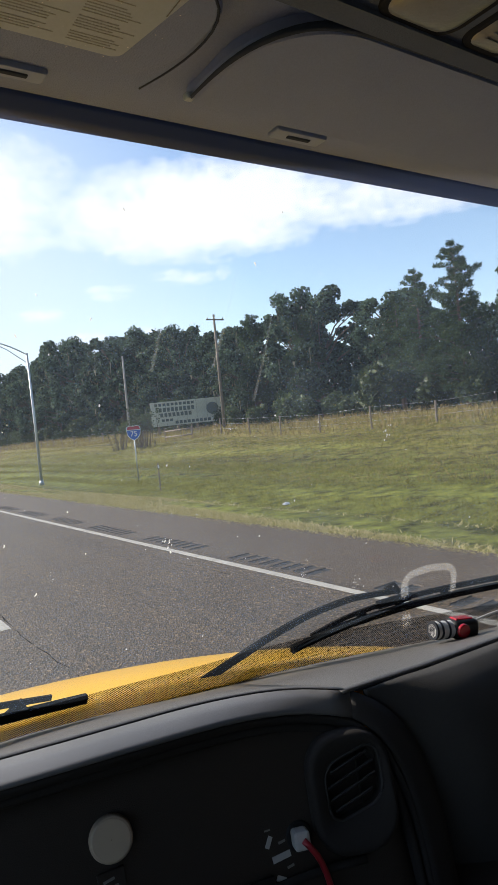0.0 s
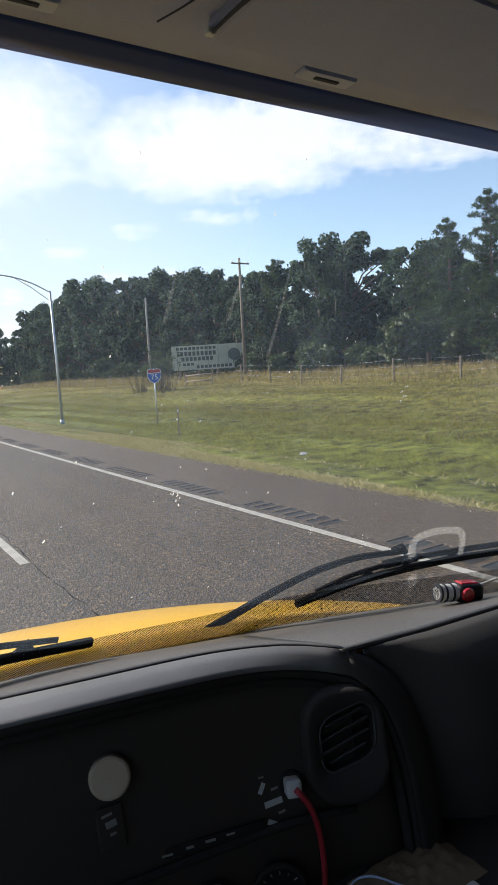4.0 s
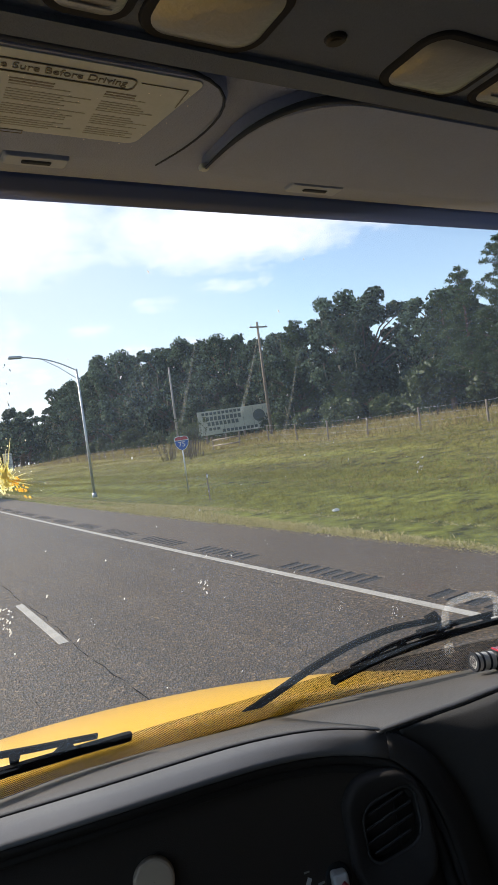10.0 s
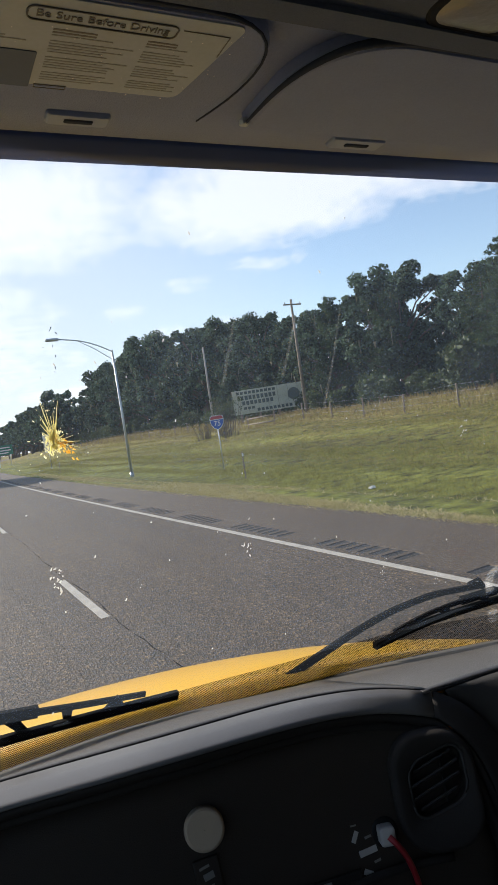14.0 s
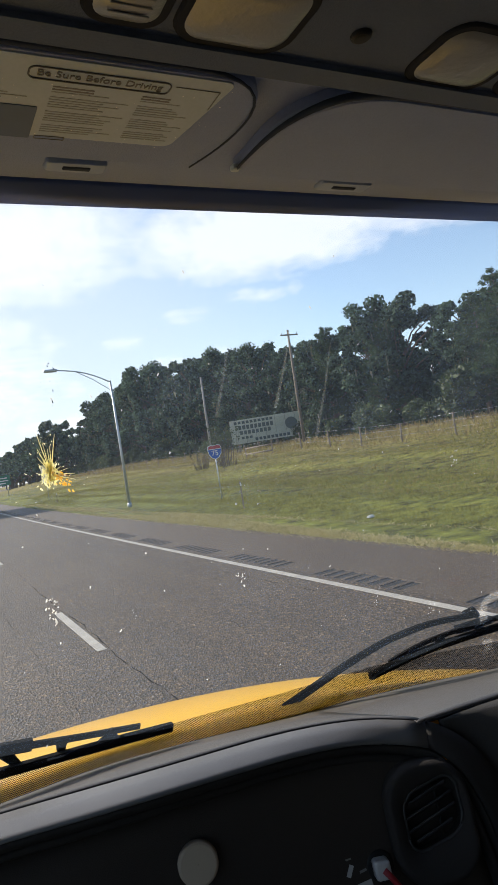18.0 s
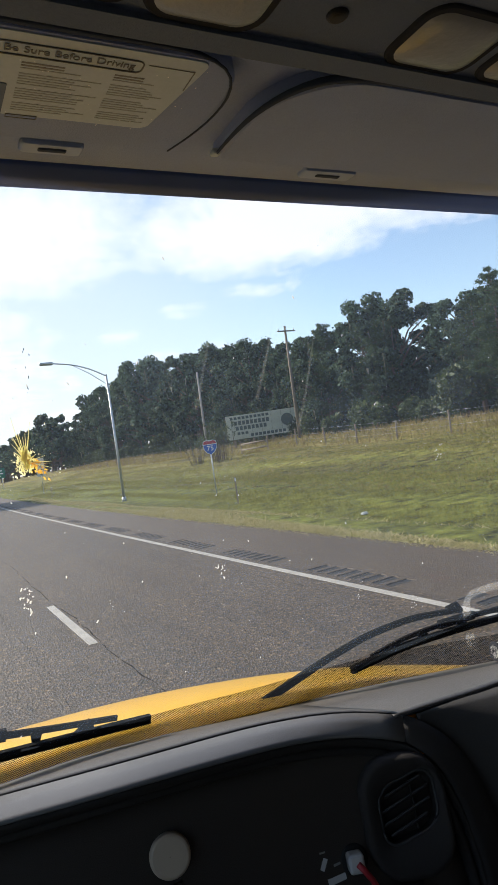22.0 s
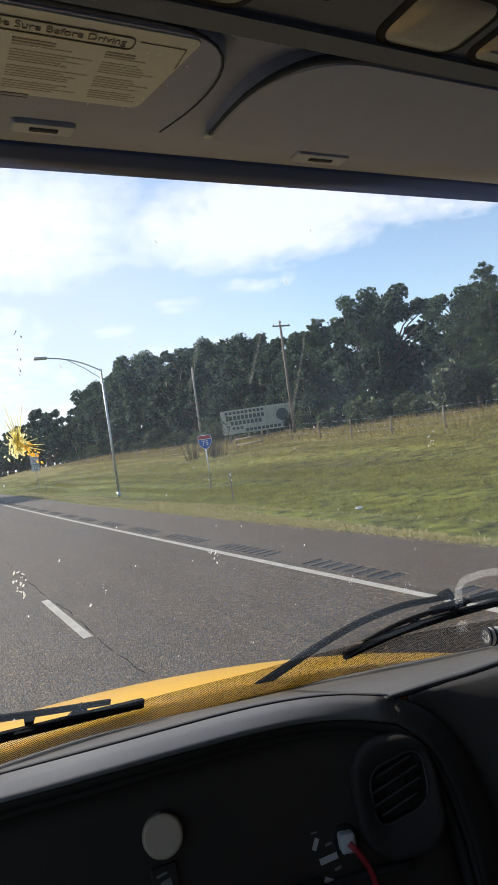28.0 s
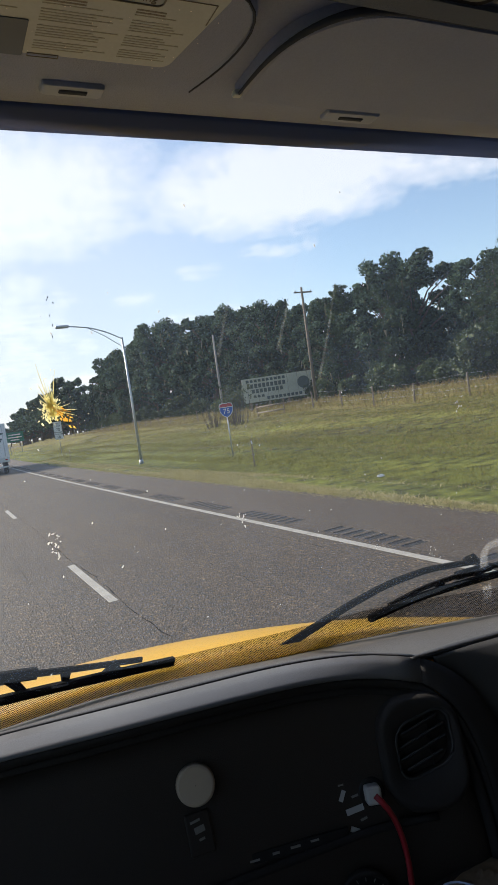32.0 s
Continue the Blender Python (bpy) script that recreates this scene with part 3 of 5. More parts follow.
# ---- the truck cab: shell ----
def glass_y(x, z):
    """Depth of the windscreen's face at a height."""
    return 1.605 - 0.305 * z - 0.10 * ((x - 0.45) / 0.75) ** 2


def sill(x):
    """Height of the windscreen's lower edge."""
    return float(np.interp(x, (-1.0, -0.3, 0.0, 0.18, 0.34, 0.52, 0.8, 1.06, 1.6), (1.80, 1.845, 1.852, 1.841, 1.818, 1.79, 1.762, 1.737, 1.70)))


def dots(x):
    """Height of the dotted band above the lower edge."""
    return 0.061 + 0.028 * min(max((x - 0.25) / 0.5, 0.0), 1.0)


TOP = 2.638
xs = steps((-0.55, 1.62, 44))
pane = sheet("window_1", lambda x, q: (x, glass_y(x, sill(x) - 0.02 + (TOP + 0.02 - sill(x)) * q), sill(x) - 0.02 + (TOP + 0.02 - sill(x)) * q), xs, steps((0, 1, 12)), M_GLASS)
pane.visible_shadow = False
tagged(pane, "large raked truck windscreen with dust, specks and wiper streaks", "windscreen", kind="structure")
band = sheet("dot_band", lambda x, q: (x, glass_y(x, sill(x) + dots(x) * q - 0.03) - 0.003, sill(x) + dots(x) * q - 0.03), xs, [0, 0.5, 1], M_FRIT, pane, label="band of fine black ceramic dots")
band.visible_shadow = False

# roof lining: flat over the eye, falling to the windscreen's upper edge
def liner(x, q):
    y = -1.2 + (0.782 + 1.2) * q
    return (x, y, 2.659 + 0.05 * (1 - q))


roof = sheet("ceiling", liner, steps((-0.75, 1.75, 20)), steps((0, 1, 24)), M_LINER, thick=-0.06)
tagged(roof, "dull grey moulded cab roof lining", "headliner", kind="structure")
header = sheet("trim_header", lambda x, q: (x, (0.770, 0.777, 0.787, 0.80, 0.82, 0.86)[q], (2.660, 2.655, 2.647, TOP, 2.660, 2.72)[q]), steps((-0.75, 1.75, 20)), range(6), M_TRIM, thick=-0.03)
tagged(header, "slate blue trim along the windscreen's upper edge", "trim", kind="structure")
for name, x, lab in (("wall_left", -0.70, "driver's"), ("wall_right", 1.70, "passenger's")):
    s = 1 if x > 0 else -1
    bm = block((0.06, 2.05, 1.0), (x, -0.24, 1.3), 0.01)
    w = part(name, bm, M_WALL)
    tagged(w, "dark grey lining of the " + lab + " cab door", "door lining", kind="structure")
    part("pillar_and_light_block", block((0.08, 0.09, 1.0), (x - 0.03 * s, 0.80, 2.22), 0.02, pose(0, 0, 0, 14, 0, 0)), M_WALL, w)
    # passenger side: unseen full-length panel, added to keep window light out
    part("pillar_and_light_block", block((0.08, 0.3 if x < 0 else 2.0, 1.0), (x, -1.1 if x < 0 else -0.24, 2.22), 0.02), M_WALL, w)
    part("window_header", block((0.08, 2.0, 0.08), (x, -0.2, 2.66), 0.02), M_WALL, w)
tagged(part("wall_back", block((2.5, 0.06, 2.2), (0.5, -1.25, 1.7), 0.01), M_WALL), "dark grey rear cab wall", "wall", kind="structure")
tagged(part("floor", block((2.5, 2.6, 0.06), (0.5, -0.1, 0.8), 0.01), M_WALL), "dark rubber cab floor", "floor", kind="structure")
tagged(part("wall_front", block((2.3, 0.06, 0.78), (0.5, 1.02, 1.17), 0.01), M_BLACK), "black bulkhead under the windscreen", "bulkhead", kind="structure")

under = part("wall_underbody", block((2.2, 3.6, 0.75), (0.5, 0.6, 0.39), 0.05), M_BLACK)
tagged(under, "plain black underbody that carries the cab", "underbody", kind="structure")

# ---- bonnet ----
def bonnet(x, y):
    zs = 1.701 - 0.13 * (x - 0.05) ** 2
    d = y - 1.6
    return (x, y, zs - 0.366 * d - (0.25 if d > 0 else 0.24) * d * d)


hood = thing("truck_bonnet", (0.45, 1.7, 1.0), "glossy yellow truck bonnet falling away ahead of the windscreen", "bonnet")
panel = sheet("bonnet_panel", bonnet, steps((-0.75, 1.62, 40)), steps((1.075, 2.9, 31)), M_HOOD, None, thick=0.03)
panel.parent, panel.matrix_parent_inverse = hood, Matrix.Translation((-0.45, -1.7, -1.0))

for name, xs_, ys_ in (("bonnet_side", (-0.75, -0.75), (1.075, 2.9)), ("bonnet_side", (1.62, 1.62), (1.075, 2.9)), ("bonnet_front", (-0.75, 1.62), (2.9, 2.9))):
    def skirt(q, h, xs_=xs_, ys_=ys_):
        x, y, z = bonnet(xs_[0] + (xs_[1] - xs_[0]) * q, ys_[0] + (ys_[1] - ys_[0]) * q)
        return (x, y, 0.40 + (z - 0.40) * h)
    side = sheet(name, skirt, steps((0, 1, 16)), steps((0, 1, 6)), M_HOOD, None, thick=0.02)
    side.parent, side.matrix_parent_inverse = hood, Matrix.Translation((-0.45, -1.7, -1.0))

# ---- dashboard ----
dash = thing("dashboard", (0.45, 0.9, 1.0), "grey moulded truck dashboard with a dark hooded instrument panel", "dashboard")
DASH_INV = Matrix.Translation((-0.45, -0.9, -1.0))


def on_dash(ob):
    ob.parent, ob.matrix_parent_inverse = dash, DASH_INV
    return ob


# lines across the dashboard, from the windscreen towards the driver
SEAM = smooth_line([(-0.7, 0.93, 1.87), (-0.3, 0.93, 1.878), (0.0, 0.906, 1.879), (0.1, 0.884, 1.879), (0.2, 0.863, 1.878), (0.3, 0.851, 1.874), (0.423, 0.842, 1.867), (0.53, 0.803, 1.863), (0.578, 0.775, 1.858), (0.614, 0.742, 1.850)], 40)
LIP = smooth_line([(-0.7, 0.86, 1.868), (-0.3, 0.86, 1.875), (0.0, 0.840, 1.876), (0.1, 0.814, 1.876), (0.2, 0.794, 1.875), (0.3, 0.787, 1.868), (0.44, 0.783, 1.854), (0.53, 0.764, 1.842), (0.572, 0.749, 1.831), (0.603, 0.730, 1.818)], 40)
FACE_LINE = smooth_line([(-0.7, 0.87, 1.865), (-0.3, 0.875, 1.862), (0.023, 0.868, 1.862), (0.263, 0.835, 1.861), (0.44, 0.798, 1.860), (0.53, 0.770, 1.861), (0.572, 0.752, 1.853), (0.603, 0.733, 1.840)], 40)
BASE = smooth_line([(x, glass_y(x, sill(x)) + 0.01, sill(x) - 0.013) for x in (-0.7, -0.3, 0.0, 0.2, 0.36, 0.5, 0.56, 0.614)], 40)
# the hood goes on round its rounded end and down
END_OUT = smooth_line([(0.614, 0.742, 1.850), (0.640, 0.722, 1.836), (0.661, 0.705, 1.815), (0.678, 0.690, 1.785), (0.689, 0.674, 1.745), (0.693, 0.656, 1.685), (0.688, 0.640, 1.625), (0.678, 0.622, 1.56)], 30)
END_IN = smooth_line([(0.603, 0.730, 1.818), (0.618, 0.712, 1.804), (0.629, 0.698, 1.788), (0.637, 0.684, 1.760), (0.642, 0.669, 1.724), (0.642, 0.652, 1.672), (0.638, 0.637, 1.615), (0.630, 0.620, 1.555)], 30)


def loft(name, lines, mat, thick, label="", smooth=True):
    n = len(lines[0])
    ob = mesh(name, [p for line in lines for p in line], grid_faces(len(lines), n), mat, None, smooth, label)
    if thick:
        s = ob.modifiers.new("thickness", "SOLIDIFY")
        s.thickness, s.offset = thick, 0
    return on_dash(ob)


def shift(line, d):
    return [tuple(a + b for a, b in zip(p, d)) for p in line]


def between(a, b, q, lift=0.0):
    return [tuple(u + (v - u) * q + (lift if c == 2 else 0) for c, (u, v) in enumerate(zip(p, r))) for p, r in zip(a, b)]


loft("top_pad", [BASE, between(BASE, SEAM, 0.35, 0.0), between(BASE, SEAM, 0.7, 0.002), between(BASE, SEAM, 0.88, 0.0025), between(BASE, SEAM, 0.945, 0.002), between(BASE, SEAM, 0.97, 0.001), between(BASE, SEAM, 0.985, -0.004)], M_DASH, 0.004)
HOOD_IN = LIP + END_IN[1:]
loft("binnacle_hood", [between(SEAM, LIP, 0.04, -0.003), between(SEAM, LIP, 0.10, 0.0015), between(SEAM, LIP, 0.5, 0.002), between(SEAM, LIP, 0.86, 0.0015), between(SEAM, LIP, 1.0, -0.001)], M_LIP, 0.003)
# end and rolled inner edge in charcoal, to paint the grey hood's shaded side
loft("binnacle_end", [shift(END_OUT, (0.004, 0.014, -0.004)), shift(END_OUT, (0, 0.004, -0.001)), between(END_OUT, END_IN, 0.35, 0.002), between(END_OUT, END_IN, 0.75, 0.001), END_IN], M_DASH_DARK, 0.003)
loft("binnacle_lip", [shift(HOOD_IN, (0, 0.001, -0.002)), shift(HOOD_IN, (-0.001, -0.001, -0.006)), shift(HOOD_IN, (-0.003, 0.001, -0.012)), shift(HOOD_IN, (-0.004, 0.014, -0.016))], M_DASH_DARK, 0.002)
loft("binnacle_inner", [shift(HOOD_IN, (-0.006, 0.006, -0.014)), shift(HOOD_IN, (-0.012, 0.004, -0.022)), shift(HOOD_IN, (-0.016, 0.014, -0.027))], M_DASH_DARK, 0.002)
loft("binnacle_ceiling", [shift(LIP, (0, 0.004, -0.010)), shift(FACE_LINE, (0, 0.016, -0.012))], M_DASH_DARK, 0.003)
on_dash(tube("seam_gap", shift(SEAM, (0, 0, 0.0005)), [0.0022] * 36 + [0.0019, 0.0015, 0.0010, 0.0004], M_BLACK, None, 6))
FACE_TOP = shift(FACE_LINE, (0, 0.012, -0.008)) + [(0.618, 0.733, 1.808), (0.630, 0.727, 1.785), (0.640, 0.721, 1.75), (0.648, 0.716, 1.70)]
loft("instrument_face", [FACE_TOP] + [[(p[0], p[1] + 0.004 - 0.35 * (p[2] + 0.012 - max(min(z, p[2] - 0.005), 1.55)), min(z, p[2] - 0.005)) for p in FACE_TOP] for z in (1.80, 1.75, 1.69, 1.60, 1.40, 1.15)], M_FACE, 0.006)
# passenger side, lower and rounded
PX = steps((0.602, 0.90, 42), (0.90, 1.68, 24))
PROFILE = ((0.0, -0.0118), (0.35, -0.0073), (0.70, -0.0007), (0.94, 0.0010), (1.0, 0.0), (1.012, -0.003), (1.07, -0.008), (1.14, -0.02), (1.20, -0.037), (1.26, -0.065), (1.30, -0.095), (1.325, -0.14), (1.34, -0.22), (1.34, -0.36), (1.30, -0.62))


def pside(x, q):
    yb = glass_y(x, sill(x)) + 0.01
    s, dz = PROFILE[q]
    yf = 0.742 - 0.010 * min((x - 0.614) / 0.15, 1.0)
    if s > 1:
        w = min(max((x - 0.60) / 0.22, 0.0), 1.0)
        s = 1 + (s - 1) * w * w * (3 - 2 * w)
    y = yb + (yf - yb) * s
    zf = 1.850 - 0.06 * (x - 0.614)
    z = sill(x) + (zf - sill(x)) * min(s, 1.0) + dz - 0.0012
    if q < 4:
        z -= 0.003 * max(0.0, 1 - (x - 0.602) / 0.09)
    return (x, y, z)


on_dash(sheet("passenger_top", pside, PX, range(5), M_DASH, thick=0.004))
# front face in darker vinyl: the light's falloff is put into its colour
on_dash(sheet("passenger_front", pside, [x for x in PX if x > 0.632], range(5, 15), M_PASS_SHADED, thick=0.004))
on_dash(tube("seam_gap", [(p[0], p[1], p[2] - 0.001) for p in (pside(x, 4) for x in PX[2:])], [0.0006, 0.0012, 0.0018] + [0.0022] * (len(PX) - 5), M_BLACK, None, 6))

# ---- overhead: visors, lamps, console ----
M_LABEL = material("yellowed_label_paper", (0.41, 0.48, 0.54), 0.45, grain=0.08, grain_scale=200, patch=0.12, patch_scale=14)
M_INK = material("grey_print", (0.15, 0.148, 0.135), 0.5, patch=0.15, patch_scale=30)
M_INK_PALE = material("faded_grey_print", (0.27, 0.29, 0.29), 0.5, grain=0.5, grain_scale=420, patch=0.15, patch_scale=30)
M_INK_BLUE = material("slate_print", (0.050, 0.090, 0.165), 0.5, patch=0.15, patch_scale=30)
M_LENS = material("amber_lamp_lens", (0.22, 0.225, 0.225), 0.30, patch=0.12, patch_scale=18, bump=0.6, bump_scale=120, coat=0.3)
M_CLIP = material("pale_grey_plastic", (0.29, 0.36, 0.52), 0.6, patch=0.1, patch_scale=20)
M_BEZEL = material("dark_bezel", (0.022, 0.024, 0.03), 0.8, spec=0.15, patch=0.2, patch_scale=10)
M_CONSOLE = material("dark_grey_overhead", (0.100, 0.128, 0.19), 0.8, grain=0.1, grain_scale=300, patch=0.1, patch_scale=6, bump=0.4, bump_scale=500)
M_GLINT = material("painted_glint", (0.8, 0.8, 0.78), 0.7, patch=0.2, patch_scale=80)
# dark blue that paints the shadow inside visor recesses and clip slots
M_RECESS_SHADE = material("recess_shade_blue", (0.050, 0.061, 0.088), 0.9, spec=0.1, patch=0.15, patch_scale=8)


def rounded(x0, x1, y0, y1, radii, n=7):
    """Outline of a rectangle with its own corner radii (x0y0, x1y0, x1y1, x0y1)."""
    line = []
    for (cx, cy, sx, sy), r, a0 in zip(((x0, y0, 1, 1), (x1, y0, -1, 1), (x1, y1, -1, -1), (x0, y1, 1, -1)), radii, (180, 270, 0, 90)):
        for i in range(n):
            a = radians(a0 + 90 * i / (n - 1))
            line.append((cx + sx * r + r * math.cos(a), cy + sy * r + r * math.sin(a)))
    return line


def plate(outline, z_top, z_low, round_off=0.004, dome=0.0):
    """A slab from an outline seen from below, its lower rim rounded."""
    pts = np.array(outline)
    mid = pts.mean(0)

    def inset(d):
        v = pts - mid
        return mid + v * (1 - d / np.maximum(np.linalg.norm(v, axis=1), 1e-6))[:, None]

    rings = [(pts, z_top), (pts, z_low + round_off), (inset(round_off * 0.35), z_low + round_off * 0.35), (inset(round_off), z_low)]
    if dome:
        rings += [(inset(0.012), z_low - dome * 0.55), (mid + (pts - mid) * 0.5, z_low - dome * 0.9), (mid + (pts - mid) * 0.15, z_low - dome)]
    n = len(pts)
    verts = [(*p, z) for ring, z in rings for p in ring]
    faces = [(r * n + i, r * n + (i + 1) % n, (r + 1) * n + (i + 1) % n, (r + 1) * n + i) for r in range(len(rings) - 1) for i in range(n)]
    faces += [tuple(range(n)), tuple((len(rings) - 1) * n + i for i in range(n))[::-1]]
    bm = bmesh.new()
    bv = [bm.verts.new(v) for v in verts]
    for f in faces:
        bm.faces.new([bv[i] for i in f])
    return bm


def lettering(text, size, mat, m, parent, name="lettering", align="CENTER"):
    cu = bpy.data.curves.new("text", "FONT")
    cu.body, cu.size, cu.align_x, cu.align_y, cu.extrude = text, size, align, "CENTER", 0.0003
    tmp = bpy.data.objects.new("text", cu)
    scene.collection.objects.link(tmp)
    bpy.context.view_layer.update()
    me = bpy.data.meshes.new_from_object(tmp)
    bpy.data.objects.remove(tmp)
    bpy.data.curves.remove(cu)
    me.name = name
    me.materials.clear()
    me.materials.append(mat)
    me.transform(m)
    ob = new(name, me)
    ob.parent = parent
    return ob


# console across the roof behind the visors
console = thing("overhead_console", (0, 0, 0), "dark grey moulded overhead console with inset lamps", "console")
part("console_body", plate(rounded(-0.6, 1.6, -0.3, 0.492, (0.05, 0.05, 0.03, 0.03)), 2.70, 2.650, 0.012), M_CONSOLE, console, smooth=False)
part("console_lip", plate(rounded(-0.6, 1.6, 0.474, 0.500, (0.01,) * 4), 2.68, 2.644, 0.008), M_CONSOLE, console, "darker rolled front lip")
grille = part("speaker_grille", plate(rounded(0.075, 0.145, 0.395, 0.455, (0.012,) * 4), 2.66, 2.647, 0.003), M_BEZEL, console)
for i in range(8):
    part("slat", block((0.058, 0.003, 0.004), (0.110, 0.402 + 0.0066 * i, 2.6455), 0.0008, segments=1), M_CONSOLE, grille)
part("roof_knob", plate([(0.413 + 0.0105 * math.cos(a * 0.3927), 0.429 + 0.0105 * math.sin(a * 0.3927)) for a in range(16)], 2.66, 2.6465, 0.003, 0.001), M_BLACK, console, "small round black knob")
for x0, x1, y0, y1, r, lab in ((0.166, 0.224, 0.394, 0.462, 0.016, "small squarish"), (0.243, 0.345, 0.388, 0.468, 0.022, "wide"), (0.500, 0.604, 0.390, 0.471, 0.022, "wide"), (0.630, 0.700, 0.394, 0.468, 0.018, "small squarish")):
    lampo = thing("dome_lamp", (0, 0, 0), lab + " amber-tinted dome lamp lens, unlit, in the overhead console", "lamp", "overhead lamps")
    part("bezel", plate(rounded(x0 - 0.007, x1 + 0.007, y0 - 0.007, y1 + 0.007, (r + 0.006,) * 4), 2.66, 2.647, 0.003), M_BEZEL, lampo)
    lens = part("lens", plate(rounded(x0, x1, y0, y1, (r,) * 4), 2.655, 2.6465, 0.003, 0.004), M_LENS, lampo, "ribbed amber-tinted lens", smooth=True)
    if "small" in lab:
        for i in range(5):
            part("rib", block((x1 - x0 - 0.024, 0.002, 0.0015), ((x0 + x1) / 2, y0 + 0.014 + 0.0095 * i, 2.6422), 0.0005, segments=1), M_LENS, lens)

visor = thing("sun_visor", (0, 0, 0), "grey vinyl sun visor folded up, with a yellowed instruction label", "sun visor", "sun visors")
part("visor_pad", plate(rounded(-0.28, 0.372, 0.512, 0.694, (0.03, 0.055, 0.10, 0.03), 10), 2.67, 2.6465, 0.007), M_VISOR, visor)
# edge seam, widened into a dark tube for the shadow along it
tube("seam", smooth_line([(0.348, 0.692, 2.6462), (0.366, 0.640, 2.6462), (0.3735, 0.58, 2.6462), (0.366, 0.540, 2.6462), (0.345, 0.516, 2.648), (0.30, 0.5085, 2.650), (-0.25, 0.5065, 2.650)], 44), [0.0010 + 0.0006 * min(i / 10, 1) + 0.0030 * min(max((i - 10) / 8, 0), 1) for i in range(44)], M_RECESS_SHADE, visor, 6, "edge seam with its recess shadow painted dark")
lab = part("label", plate([(x - 0.20 * max(y - 0.517, 0) * (x > 0.1), y) for x, y in rounded(-0.06, 0.329, 0.517, 0.646, (0.006, 0.010, 0.010, 0.006))], 2.650, 2.6452, 0.0006), M_LABEL, visor, "yellowed paper label with small print")
FLIP = Matrix.Rotation(math.pi, 4, "X")


def on_label(x, y):
    return Matrix.Translation((x, y, 2.6447)) @ FLIP


lettering("Be Sure Before Driving", 0.0125, M_INK, on_label(0.199, 0.5385), lab)
frame_line = [(x, y, 2.6448) for x, y in rounded(0.134, 0.265, 0.5300, 0.5474, (0.006,) * 4)]
tube("title_frame", frame_line + frame_line[:1], 0.0009, M_INK, lab, 5)
# glints on the label, put in as scattered pale flecks
rl = random.Random(18)
bm = bmesh.new()
for _ in range(90):
    r = rl.uniform(0.0003, 0.0009)
    c = (rl.uniform(-0.05, 0.33), rl.uniform(0.528, 0.654), 2.6446)
    bm.faces.new([bm.verts.new((c[0] + r * math.cos(a), c[1] - r * math.sin(a), c[2])) for a in (0, 1.2, 2.6, 3.9, 5.1)])
part("speck", bm, M_GLINT, lab, "scattered pale flecks painted as glints")["kind"] = "stuff"
part("picture_box", plate(rounded(0.02, 0.150, 0.592, 0.650, (0.002,) * 4), 2.6458, 2.6444, 0.0003), M_INK_BLUE, lab, "dark slate printed panel")
rl = random.Random(8)
for x0, x1, y0, n in ((0.158, 0.235, 0.557, 20), (0.243, 0.302, 0.556, 20), (-0.04, 0.145, 0.557, 8)):
    for i in range(n):
        if i in (3, 9, 15) and n > 6:
            continue
        w = (x1 - x0) * (0.5 if i < 2 else rl.uniform(0.62, 1.0))
        part("print_line", block((w, 0.0020 if i < 2 else 0.0014, 0.0003), (x0 + w / 2, y0 + 0.0041 * i, 2.6451)), M_INK if i < 2 else M_INK_PALE, lab)
for x0, x1, y0, y1 in ((0.270, 0.317, 0.5335, 0.5342), (0.3165, 0.3173, 0.5335, 0.565), (0.155, 0.185, 0.6440, 0.6447), (0.155, 0.185, 0.6495, 0.6502), (0.1545, 0.1552, 0.6440, 0.6502), (0.1848, 0.1855, 0.6440, 0.6502)):
    part("rule_line", block((x1 - x0, y1 - y0, 0.0006), ((x0 + x1) / 2, (y0 + y1) / 2, 2.6448)), M_INK, lab)

visor = thing("sun_visor", (0, 0, 0), "plain grey vinyl sun visor folded up under the roof lining", "sun visor", "sun visors")
part("visor_pad", plate(rounded(0.412, 1.24, 0.506, 0.702, (0.11, 0.05, 0.03, 0.012), 12), 2.67, 2.6455, 0.008), M_VISOR, visor)
tube("seam", smooth_line([(0.4115, 0.692, 2.6460), (0.4100, 0.63, 2.6455), (0.414, 0.585, 2.6455), (0.428, 0.546, 2.6455), (0.455, 0.517, 2.648), (0.500, 0.5045, 2.650), (0.60, 0.5010, 2.650), (1.2, 0.5005, 2.650)], 56), [0.0018 + 0.0034 * min(i / 14, 1) - 0.0015 * max((i - 20) / 36, 0) for i in range(56)], M_RECESS_SHADE, visor, 6, "edge seam with its recess shadow painted dark")
part("hinge_end", block((0.012, 0.012, 0.008), (0.411, 0.688, 2.648), 0.003), M_LABEL, visor, "pale hinge cap")
for x0, x1, y0, y1 in ((0.182, 0.255, 0.719, 0.742), (0.574, 0.666, 0.725, 0.751)):
    clip = thing("visor_clip", (0, 0, 0), "small grey plastic visor clip with a dark slot", "clip", "visor clips")
    part("clip_plate", plate(rounded(x0, x1, y0, y1, (0.004,) * 4), 2.666, 2.6545, 0.003), M_CLIP, clip)
    part("slot", block(((x1 - x0) * 0.45, 0.007, 0.003), ((x0 + x1) / 2, (y0 + y1) / 2, 2.6542), 0.001, segments=1), M_RECESS_SHADE, clip, "dark slot")


# ---- dashboard fittings ----
M_IVORY = material("ivory_knob", (0.44, 0.35, 0.26), 0.5, patch=0.08, patch_scale=20)
M_WHITE = material("white_plastic", (0.45, 0.44, 0.42), 0.4, patch=0.1, patch_scale=20)
M_RED = material("red_cable", (0.30, 0.015, 0.022), 0.45, patch=0.15, patch_scale=20)
